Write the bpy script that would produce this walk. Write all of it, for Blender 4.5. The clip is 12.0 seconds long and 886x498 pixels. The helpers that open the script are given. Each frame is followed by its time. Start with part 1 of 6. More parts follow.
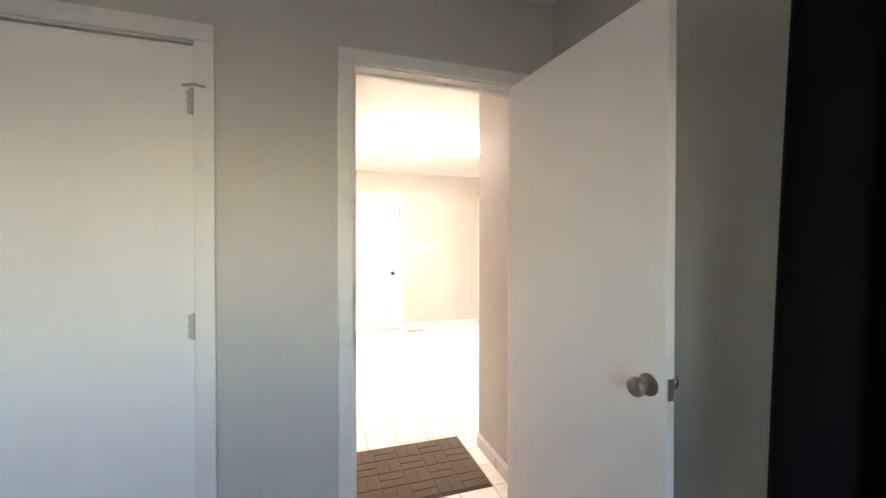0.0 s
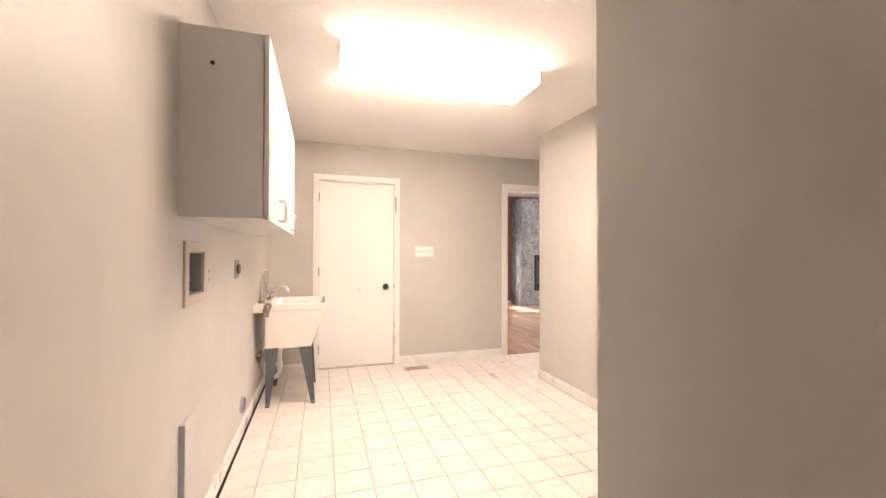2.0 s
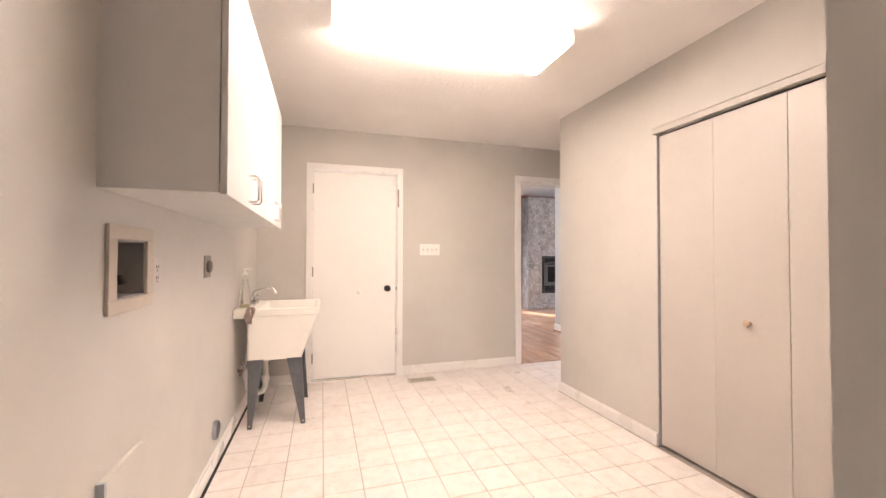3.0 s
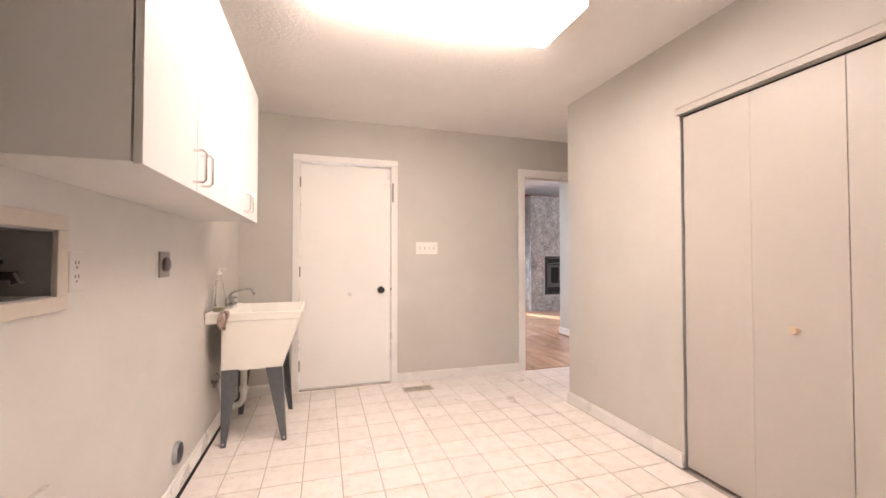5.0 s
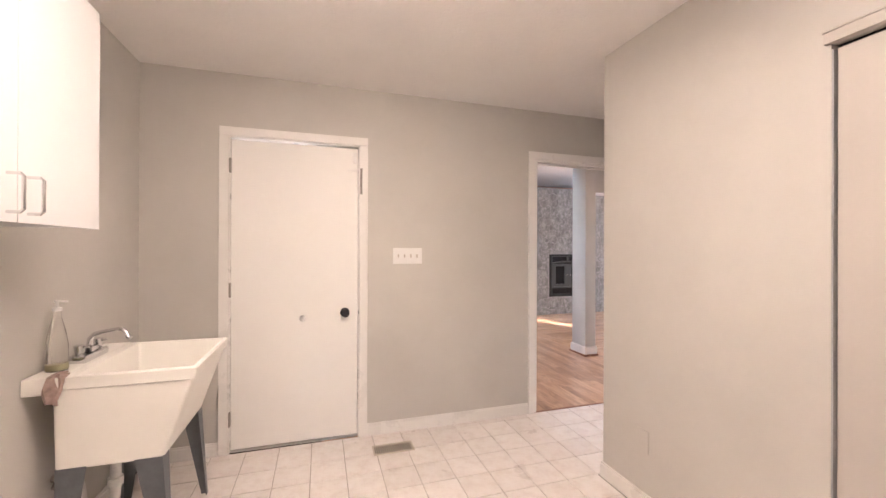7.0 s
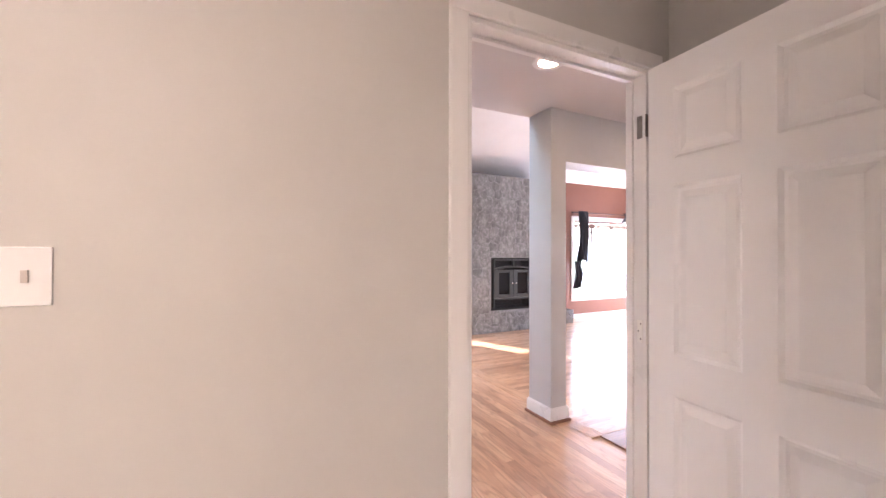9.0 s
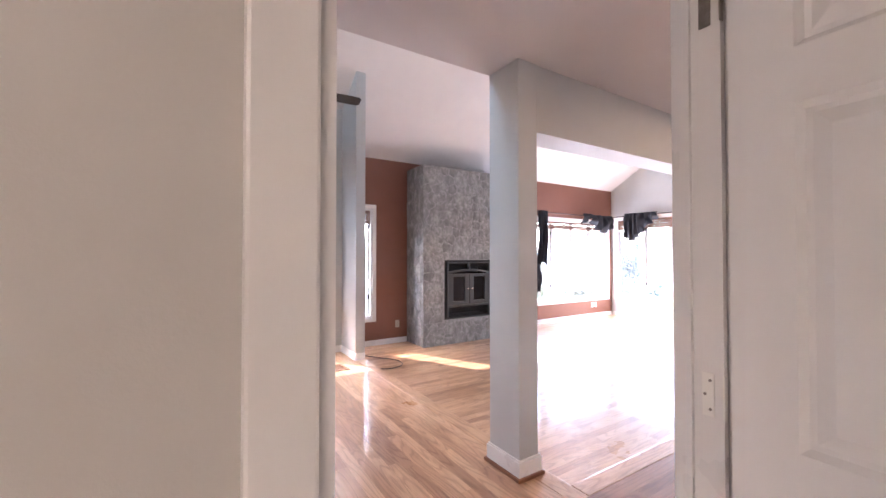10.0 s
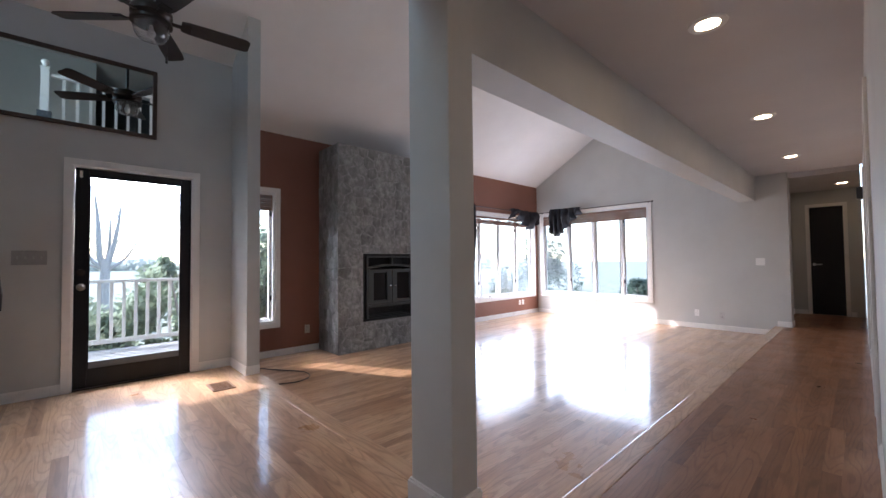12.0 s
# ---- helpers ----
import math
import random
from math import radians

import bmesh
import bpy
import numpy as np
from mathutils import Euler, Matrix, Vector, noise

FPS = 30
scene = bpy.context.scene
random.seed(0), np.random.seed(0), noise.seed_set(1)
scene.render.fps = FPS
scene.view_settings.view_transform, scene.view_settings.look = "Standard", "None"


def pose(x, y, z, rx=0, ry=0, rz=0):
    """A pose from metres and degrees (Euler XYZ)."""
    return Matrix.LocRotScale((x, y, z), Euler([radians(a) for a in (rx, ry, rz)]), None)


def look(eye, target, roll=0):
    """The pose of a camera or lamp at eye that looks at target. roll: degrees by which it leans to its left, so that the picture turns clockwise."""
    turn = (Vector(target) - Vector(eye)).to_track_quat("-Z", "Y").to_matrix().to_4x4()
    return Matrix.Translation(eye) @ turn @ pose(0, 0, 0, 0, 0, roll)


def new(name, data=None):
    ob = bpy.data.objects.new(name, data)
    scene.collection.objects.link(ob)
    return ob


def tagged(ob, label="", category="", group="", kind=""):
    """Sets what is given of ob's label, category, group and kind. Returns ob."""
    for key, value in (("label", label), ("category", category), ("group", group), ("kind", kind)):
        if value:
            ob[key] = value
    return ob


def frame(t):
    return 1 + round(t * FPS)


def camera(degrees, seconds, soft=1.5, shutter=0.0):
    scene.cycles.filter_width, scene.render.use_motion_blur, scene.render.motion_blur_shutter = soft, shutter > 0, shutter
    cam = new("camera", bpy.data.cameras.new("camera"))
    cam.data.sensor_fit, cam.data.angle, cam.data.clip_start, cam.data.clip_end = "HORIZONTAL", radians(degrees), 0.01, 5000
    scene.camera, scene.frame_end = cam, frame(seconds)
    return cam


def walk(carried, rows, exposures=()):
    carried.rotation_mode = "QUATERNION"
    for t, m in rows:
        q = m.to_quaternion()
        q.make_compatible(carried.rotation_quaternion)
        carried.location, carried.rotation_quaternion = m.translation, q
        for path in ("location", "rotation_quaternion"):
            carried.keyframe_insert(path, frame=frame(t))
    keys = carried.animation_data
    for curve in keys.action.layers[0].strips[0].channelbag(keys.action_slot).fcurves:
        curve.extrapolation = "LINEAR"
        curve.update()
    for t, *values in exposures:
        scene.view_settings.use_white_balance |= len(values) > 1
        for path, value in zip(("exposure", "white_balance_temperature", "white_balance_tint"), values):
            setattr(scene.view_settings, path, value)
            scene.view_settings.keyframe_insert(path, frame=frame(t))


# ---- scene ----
cam = camera(97.2, 12.0)
PATH = [
    (0, (-0.033, -1.143, 1.323), (0.583, 0.76, 1.3), -0.0),
    (0.5, (0.115, -0.646, 1.301), (0.723, 1.259, 1.289), 0.1),
    (1, (0.211, -0.202, 1.287), (0.822, 1.703, 1.288), -0.1),
    (1.5, (0.325, 0.172, 1.277), (0.926, 2.08, 1.29), -0.1),
    (2, (0.407, 0.507, 1.246), (1.001, 2.417, 1.269), 0.1),
    (2.5, (0.443, 0.769, 1.226), (1.037, 2.678, 1.257), 0.1),
    (3, (0.469, 0.946, 1.201), (1.059, 2.857, 1.238), 0.1),
    (5, (0.582, 1.212, 1.175), (1.166, 3.124, 1.22), 0.0),
    (5.5, (0.618, 1.295, 1.174), (1.204, 3.206, 1.214), 0.1),
    (6, (0.667, 1.442, 1.177), (1.257, 3.352, 1.213), 0.1),
    (6.5, (0.768, 1.723, 1.263), (1.356, 3.635, 1.282), 0.2),
    (7, (0.937, 2.095, 1.316), (1.534, 4.004, 1.318), 0.2),
    (7.2, (1.012, 2.27, 1.336), (1.619, 4.176, 1.331), 0.2),
    (8.8, (1.898, 3.682, 1.321), (2.748, 5.492, 1.331), 0.1),
    (9, (2.005, 3.85, 1.317), (2.88, 5.648, 1.332), 0.1),
    (9.5, (2.256, 4.23, 1.346), (3.218, 5.983, 1.353), -0.1),
    (10, (2.495, 4.518, 1.291), (3.564, 6.208, 1.323), -0.0),
    (10.5, (2.685, 4.727, 1.256), (3.845, 6.357, 1.294), -0.2),
    (11, (2.788, 4.842, 1.186), (4.033, 6.406, 1.238), -0.5),
    (11.5, (2.874, 4.936, 1.145), (4.186, 6.445, 1.202), -0.7),
    (12, (2.945, 5.028, 1.1), (4.309, 6.489, 1.16), -0.6),
]
EXPOSURES = [(0.0, 5.25, 6750, 19), (0.5, 5.1, 6800, 18), (1.0, 4.85, 6850, 18), (1.5, 4.48, 6850, 19), (2.0, 4.36, 6800, 22), (3.0, 4.2, 6650, 23), (5.5, 4.06, 6530, 23), (7.0, 3.94, 6530, 24),
             (9.0, 4.15, 6380, 28), (9.5, 3.93, 6350, 28), (10.0, 3.66, 6300, 26), (10.5, 3.12, 6170, 20), (11.0, 2.56, 6130, 17), (12.0, 2.22, 6130, 17)]
walk(cam, [(t, look(eye, target, roll)) for t, eye, target, roll in PATH], EXPOSURES)


# ---- world, sun and large lights ----
SUN_FROM = Vector((-0.44, 0.88, 0.58)).normalized()
world = bpy.data.worlds.new("sky")
scene.world = world
world.use_nodes = True
wn = world.node_tree.nodes
sky = wn.new("ShaderNodeTexSky")
sky.sky_type = "NISHITA"
sky.sun_disc = False
sky.dust_density = 0.3
sky.sun_elevation = math.asin(SUN_FROM.z)
sky.sun_rotation = math.atan2(SUN_FROM.x, SUN_FROM.y)
wn["Background"].inputs["Strength"].default_value = 0.15
world.node_tree.links.new(sky.outputs[0], wn["Background"].inputs["Color"])

sun_data = bpy.data.lights.new("sun", "SUN")
sun_data.energy, sun_data.angle, sun_data.color = 2.0, radians(0.6), (1.0, 0.945, 0.915)
sun = new("sun", sun_data)
sun.matrix_world = look(SUN_FROM * 30, (0, 0, 0))


def area_light(name, eye, target, sx, sy, watts, color):
    data = bpy.data.lights.new(name, "AREA")
    data.shape, data.size, data.size_y, data.energy, data.color = "RECTANGLE", sx, sy, watts, color
    ob = new(name, data)
    ob.matrix_world = look(eye, target)
    return ob


# daylight standing in the openings of the windows
DAY = (0.78, 0.86, 1.0)
area_light("daylight_window_north", (9.67, 10.425, 1.12), (9.67, 5.0, 0.9), 2.4, 1.55, 12.5, DAY)
area_light("daylight_window_east", (11.125, 9.07, 1.12), (6.0, 9.0, 0.9), 2.25, 1.55, 12.5, DAY)
# fill lamp added outside, under the roof, to brighten the foyer through the door
area_light("fill_door", (3.4, 10.9, 2.13), (3.35, 7.6, 0.2), 1.6, 0.3, 20, DAY)
area_light("daylight_loft", (0.98, 7.1, 4.1), (2.7, 5.3, 3.5), 1.2, 1.0, 6.6, (0.60, 0.90, 1.0))
area_light("daylight_bedroom", (-0.475, -3.45, 1.38), (-0.3, 0.4, 1.1), 0.7, 0.7, 0.24, (0.76, 0.89, 1.0))


# ---- materials ----
def material(name, color=(0.8, 0.8, 0.8), rough=0.5, metal=0.0, coat=0.0, coat_rough=0.1, spec=0.5):
    mat = bpy.data.materials.new(name)
    mat.use_nodes = True
    bsdf = mat.node_tree.nodes["Principled BSDF"]
    for key, value in (("Base Color", (*color, 1)), ("Roughness", rough), ("Metallic", metal), ("Coat Weight", coat),
                       ("Coat Roughness", coat_rough), ("Specular IOR Level", spec)):
        bsdf.inputs[key].default_value = value
    return mat, mat.node_tree.nodes, mat.node_tree.links, bsdf


def coords(nodes, links, scale=(1, 1, 1)):
    tc = nodes.new("ShaderNodeNewGeometry")
    mp = nodes.new("ShaderNodeMapping")
    mp.inputs["Scale"].default_value = scale
    links.new(tc.outputs["Position"], mp.inputs["Vector"])
    return mp.outputs[0]


def noise_tex(nodes, links, vec, scale, detail=4.0, rough=0.6):
    n = nodes.new("ShaderNodeTexNoise")
    n.inputs["Scale"].default_value, n.inputs["Detail"].default_value, n.inputs["Roughness"].default_value = scale, detail, rough
    links.new(vec, n.inputs["Vector"])
    return n.outputs[0]


def ramp(nodes, links, fac, stops):
    r = nodes.new("ShaderNodeValToRGB")
    while len(r.color_ramp.elements) < len(stops):
        r.color_ramp.elements.new(0.5)
    for e, (p, c) in zip(r.color_ramp.elements, stops):
        e.position, e.color = p, (*c, 1)
    links.new(fac, r.inputs[0])
    return r.outputs[0]


def bump(nodes, links, bsdf, height, strength, distance=0.01):
    b = nodes.new("ShaderNodeBump")
    b.inputs["Strength"].default_value, b.inputs["Distance"].default_value = strength, distance
    links.new(height, b.inputs["Height"])
    links.new(b.outputs[0], bsdf.inputs["Normal"])


def tint(c, k):
    return tuple(min(1, v * k) for v in c)


def painted(name, color, rough=0.55, grain=260, strength=0.12, patch=0.05, spec=0.5):
    """Paint on plaster or wood: a fine roller stipple, faint patches and uneven gloss."""
    mat, nodes, links, bsdf = material(name, color, rough, spec=spec)
    v = coords(nodes, links)
    links.new(ramp(nodes, links, noise_tex(nodes, links, v, 1.7), [(0.3, tint(color, 1 - patch)), (0.7, tint(color, 1 + patch))]), bsdf.inputs["Base Color"])
    links.new(ramp(nodes, links, noise_tex(nodes, links, v, 5), [(0.2, (rough - 0.07,) * 3), (0.8, (rough + 0.07,) * 3)]), bsdf.inputs["Roughness"])
    bump(nodes, links, bsdf, noise_tex(nodes, links, v, grain, 2), strength, 0.002)
    return mat


def plain(name, color, rough=0.5, metal=0.0, coat=0.0, wear=0.06, scale=30):
    mat, nodes, links, bsdf = material(name, color, rough, metal, coat)
    n = noise_tex(nodes, links, coords(nodes, links), scale)
    links.new(ramp(nodes, links, n, [(0.3, tint(color, 1 - wear)), (0.7, tint(color, 1 + wear))]), bsdf.inputs["Base Color"])
    links.new(ramp(nodes, links, n, [(0.2, (max(0.02, rough - 0.06),) * 3), (0.8, (rough + 0.06,) * 3)]), bsdf.inputs["Roughness"])
    return mat


def oak(name, along, per_island, shade_by=(1.0, 1.0, 1.0), coat=0.85):
    """Varnished oak strip: its tone changes from board to board, with cathedral figure, pores and worn varnish."""
    mat, nodes, links, bsdf = material(name, (0.4, 0.2, 0.1), 0.34, coat=coat, coat_rough=0.07)

    def lengthwise(k, across):
        return (k, across, across) if along == "x" else (across, k, across)

    def times(a, b, factor):
        mix = nodes.new("ShaderNodeMix")
        mix.data_type, mix.blend_type = "RGBA", "MULTIPLY"
        mix.inputs["Factor"].default_value = factor
        links.new(a, mix.inputs["A"])
        links.new(b, mix.inputs["B"])
        return mix.outputs["Result"]
    if per_island:
        rnd = nodes.new("ShaderNodeNewGeometry").outputs["Random Per Island"]
    else:
        rnd = nodes.new("ShaderNodeObjectInfo").outputs["Random"]
    comb = nodes.new("ShaderNodeCombineXYZ")
    for i in range(3):
        links.new(rnd, comb.inputs[i])

    def shifted(scale):
        off = nodes.new("ShaderNodeVectorMath")
        off.operation = "MULTIPLY_ADD"
        off.inputs[1].default_value = (37, 51, 23)
        links.new(comb.outputs[0], off.inputs[0])
        links.new(coords(nodes, links, scale), off.inputs[2])
        return off.outputs[0]
    tone = ramp(nodes, links, rnd, [(p, tuple(v * k for v, k in zip(c, shade_by))) for p, c in ((0.0, (0.38, 0.20, 0.105)), (0.25, (0.57, 0.335, 0.185)), (0.6, (0.66, 0.405, 0.24)), (0.85, (0.61, 0.37, 0.21)), (1.0, (0.43, 0.235, 0.125)))])
    # growth rings: level lines of a slow, long noise
    slow = noise_tex(nodes, links, shifted(lengthwise(0.9, 7.0)), 1.0, 1.5, 0.4)
    many = nodes.new("ShaderNodeMath")
    many.operation = "MULTIPLY"
    many.inputs[1].default_value = 95.0
    links.new(slow, many.inputs[0])
    rings = nodes.new("ShaderNodeMath")
    rings.operation = "SINE"
    links.new(many.outputs[0], rings.inputs[0])
    figure = ramp(nodes, links, rings.outputs[0], [(0.0, (1.04, 1.03, 1.02)), (0.55, (0.95, 0.93, 0.91)), (0.95, (0.52, 0.44, 0.38))])
    clouds = ramp(nodes, links, noise_tex(nodes, links, shifted(lengthwise(1.4, 5.0)), 2.0, 4, 0.6), [(0.3, (0.68, 0.63, 0.58)), (0.5, (1.0, 1.0, 1.0)), (0.72, (1.1, 1.09, 1.08))])
    pores = ramp(nodes, links, noise_tex(nodes, links, shifted(lengthwise(5.0, 120.0)), 1.0, 3, 0.6), [(0.35, (0.78, 0.73, 0.68)), (0.55, (1, 1, 1))])
    links.new(times(times(times(tone, figure, 0.42), clouds, 0.8), pores, 0.55), bsdf.inputs["Base Color"])
    wear = noise_tex(nodes, links, coords(nodes, links), 3.1, 5)
    links.new(ramp(nodes, links, wear, [(0.3, (0.27,) * 3), (0.7, (0.42,) * 3)]), bsdf.inputs["Roughness"])
    links.new(ramp(nodes, links, wear, [(0.3, (0.05,) * 3), (0.75, (0.13,) * 3)]), bsdf.inputs["Coat Roughness"])
    wave = noise_tex(nodes, links, shifted(lengthwise(1.0, 5.0)), 3.0, 2)
    b = nodes.new("ShaderNodeBump")
    b.inputs["Strength"].default_value, b.inputs["Distance"].default_value = 0.22, 0.004
    relief = nodes.new("ShaderNodeMath")
    relief.operation = "MULTIPLY_ADD"
    relief.inputs[1].default_value = -0.05
    links.new(rings.outputs[0], relief.inputs[0])
    links.new(wave, relief.inputs[2])
    links.new(relief.outputs[0], b.inputs["Height"])
    links.new(b.outputs[0], bsdf.inputs["Normal"])
    links.new(b.outputs[0], bsdf.inputs["Coat Normal"])
    return mat


def tile_material():
    mat, nodes, links, bsdf = material("ceramic_tile", (0.72, 0.66, 0.60), 0.32)
    rnd = nodes.new("ShaderNodeObjectInfo").outputs["Random"]
    v = coords(nodes, links)
    marb = noise_tex(nodes, links, v, 13, 6, 0.7)
    base = ramp(nodes, links, marb, [(0.30, (0.72, 0.655, 0.61)), (0.5, (0.81, 0.762, 0.725)), (0.68, (0.85, 0.812, 0.782))])
    var = ramp(nodes, links, rnd, [(0.0, (0.93, 0.925, 0.92)), (1.0, (1.0, 1.0, 1.0))])
    mix = nodes.new("ShaderNodeMix")
    mix.data_type, mix.blend_type = "RGBA", "MULTIPLY"
    mix.inputs["Factor"].default_value = 1.0
    links.new(base, mix.inputs["A"])
    links.new(var, mix.inputs["B"])
    links.new(mix.outputs["Result"], bsdf.inputs["Base Color"])
    links.new(ramp(nodes, links, noise_tex(nodes, links, v, 4), [(0.3, (0.26,) * 3), (0.7, (0.42,) * 3)]), bsdf.inputs["Roughness"])
    bump(nodes, links, bsdf, marb, 0.08, 0.003)
    return mat


def ceiling_material(name, color, size, strength):
    """White ceiling with a stomped plaster texture."""
    mat, nodes, links, bsdf = material(name, color, 0.75)
    v = coords(nodes, links)
    vor = nodes.new("ShaderNodeTexVoronoi")
    vor.inputs["Scale"].default_value = size
    warp = nodes.new("ShaderNodeVectorMath")
    warp.operation = "ADD"
    wn2 = nodes.new("ShaderNodeTexNoise")
    wn2.inputs["Scale"].default_value = size * 1.5
    links.new(v, wn2.inputs["Vector"])
    links.new(v, warp.inputs[0])
    links.new(wn2.outputs["Color"], warp.inputs[1])
    links.new(warp.outputs[0], vor.inputs["Vector"])
    fine = noise_tex(nodes, links, v, size * 9, 4)
    add = nodes.new("ShaderNodeMath")
    add.operation = "ADD"
    links.new(vor.outputs["Distance"], add.inputs[0])
    links.new(fine, add.inputs[1])
    bump(nodes, links, bsdf, add.outputs[0], strength, 0.004)
    links.new(ramp(nodes, links, noise_tex(nodes, links, v, 1.2), [(0.3, tint(color, 0.95)), (0.7, tint(color, 1.03))]), bsdf.inputs["Base Color"])
    return mat


def stone_material():
    mat, nodes, links, bsdf = material("whitewashed_stone", (0.3, 0.3, 0.3), 0.85)
    rnd = nodes.new("ShaderNodeObjectInfo").outputs["Random"]
    v = coords(nodes, links)
    n1 = noise_tex(nodes, links, coords(nodes, links, (1.0, 1.0, 0.6)), 9, 8, 0.72)
    tone = ramp(nodes, links, rnd, [(0.0, (0.225, 0.222, 0.215)), (0.5, (0.25, 0.246, 0.238)), (1.0, (0.275, 0.27, 0.262))])
    wash = ramp(nodes, links, n1, [(0.34, (0.62, 0.62, 0.62)), (0.5, (0.98, 0.98, 0.97)), (0.66, (1.6, 1.6, 1.57))])
    mix = nodes.new("ShaderNodeMix")
    mix.data_type, mix.blend_type = "RGBA", "MULTIPLY"
    mix.inputs["Factor"].default_value = 1.0
    links.new(tone, mix.inputs["A"])
    links.new(wash, mix.inputs["B"])
    links.new(mix.outputs["Result"], bsdf.inputs["Base Color"])
    bump(nodes, links, bsdf, n1, 0.6, 0.012)
    return mat


def glass_material(name, color=(1, 1, 1), rough=0.0):
    mat, nodes, links, bsdf = material(name, color, rough)
    bsdf.inputs["Transmission Weight"].default_value = 1.0
    bsdf.inputs["IOR"].default_value = 1.45
    return mat


def glowing(name, color, strength):
    mat, nodes, links, bsdf = material(name, (0.9, 0.9, 0.88), 0.4)
    bsdf.inputs["Emission Color"].default_value = (*color, 1)
    bsdf.inputs["Emission Strength"].default_value = strength
    return mat


M_WALL = painted("greige_wall_paint", (0.556, 0.533, 0.494), 0.5)
M_WALL2 = painted("cool_grey_wall_paint", (0.52, 0.52, 0.50), 0.5)
M_BROWN = painted("terracotta_brown_paint", (0.235, 0.098, 0.062), 0.55)
M_STAIR = painted("dark_slate_gloss_paint", (0.10, 0.11, 0.125), 0.24, grain=60, strength=0.25, patch=0.12)
M_TRIM = painted("white_trim_enamel", (0.80, 0.78, 0.75), 0.30, grain=90, strength=0.08, patch=0.02)
M_DOOR = painted("white_door_enamel", (0.85, 0.835, 0.805), 0.50, grain=70, strength=0.10, patch=0.02)
M_BIFOLD = painted("cream_bifold_paint", (0.51, 0.475, 0.435), 0.40, grain=80, strength=0.10, patch=0.03)
M_CEIL = ceiling_material("stomped_ceiling", (0.86, 0.835, 0.81), 7, 0.35)
M_CEIL2 = ceiling_material("smooth_ceiling", (0.78, 0.77, 0.76), 20, 0.08)
M_CEIL3 = ceiling_material("hall_ceiling_paint", (0.66, 0.62, 0.60), 20, 0.08)
M_TILE = tile_material()
M_GROUT = plain("sandy_grout", (0.42, 0.37, 0.33), 0.9, scale=60, wear=0.15)
M_OAK_X = oak("oak_boards_lengthwise_x", "x", False)
M_OAK_Y = oak("oak_boards_lengthwise_y", "y", False)
M_OAK_XI = oak("oak_floor_x", "x", True)
M_OAK_YI = oak("oak_floor_y", "y", True)
# same oak with its tones multiplied darker and browner, and little coat
M_OAK_H = oak("darker_oak_hall_boards", "x", False, (0.50, 0.39, 0.34), 0.1)
M_OAK_HI = oak("darker_oak_hall_floor", "x", True, (0.50, 0.39, 0.34), 0.1)
M_STONE = stone_material()
M_MORTAR = plain("grey_mortar", (0.31, 0.305, 0.295), 0.95, scale=18, wear=0.4)
M_CHROME = plain("chrome", (0.72, 0.72, 0.73), 0.14, 1.0, wear=0.03)
M_STEEL = plain("brushed_steel", (0.52, 0.51, 0.50), 0.34, 1.0)
M_BRASS = plain("polished_brass", (0.72, 0.52, 0.22), 0.20, 1.0)
M_PEWTER = plain("aged_pewter", (0.30, 0.27, 0.24), 0.33, 1.0, wear=0.2)
M_BLACK = plain("black_metal", (0.02, 0.02, 0.022), 0.38, 0.3)
M_BRONZE = plain("dark_bronze", (0.045, 0.035, 0.030), 0.35, 0.7)
M_FIREBOX = plain("soot_and_gap_black", (0.012, 0.011, 0.010), 0.8)
M_INSERT = plain("grey_green_cast_iron", (0.060, 0.061, 0.056), 0.5, 0.3)
M_PLASTIC = plain("white_plastic", (0.80, 0.79, 0.77), 0.35, wear=0.02)
M_IVORY = plain("ivory_plastic", (0.54, 0.48, 0.40), 0.45, wear=0.04)
M_CREAM = painted("cream_polypropylene", (0.87, 0.85, 0.795), 0.34, grain=40, strength=0.05, patch=0.03)
M_LEG = plain("grey_painted_steel", (0.12, 0.13, 0.14), 0.45, wear=0.12)
M_PVC = plain("white_pvc", (0.78, 0.77, 0.74), 0.4)
M_RAG = plain("dirty_rag", (0.38, 0.28, 0.24), 0.95, wear=0.3)
M_MAT = plain("brown_carpet_mat", (0.11, 0.085, 0.065), 0.97, wear=0.3, scale=220)
M_CLOTH = plain("charcoal_curtain", (0.022, 0.023, 0.028), 0.85, wear=0.3, scale=12)
M_CURTAIN_BR = painted("black_curtain", (0.006, 0.0055, 0.007), 0.9, grain=400, strength=0.2, patch=0.3, spec=0.05)
M_BAMBOO = plain("bamboo_shade", (0.20, 0.10, 0.065), 0.7, wear=0.25, scale=40)
M_MIRROR = material("mirror_silver", (0.82, 0.86, 0.86), 0.01, 1.0)[0]
M_MIRROR_FRAME = plain("dark_wood_frame", (0.06, 0.035, 0.025), 0.45, wear=0.25)
M_GLASS = glass_material("clear_glass", (0.96, 1.0, 0.99))
M_SEEDED = glass_material("seeded_glass", (1.0, 1.0, 1.0), 0.06)
M_BLACKDOOR = painted("black_door_paint", (0.014, 0.0135, 0.016), 0.38, grain=60, strength=0.1, spec=0.25)
M_WINFRAME = painted("white_vinyl", (0.78, 0.78, 0.77), 0.38, grain=120, strength=0.04, patch=0.02)
# white railing greyed: its backlit side is put into the colour
M_RAIL = painted("backlit_rail_paint", (0.52, 0.52, 0.49), 0.7, grain=60, patch=0.1, spec=0.2)
M_DECK = painted("grey_deck_boards", (0.40, 0.395, 0.38), 0.85, grain=60, patch=0.12, spec=0.1)
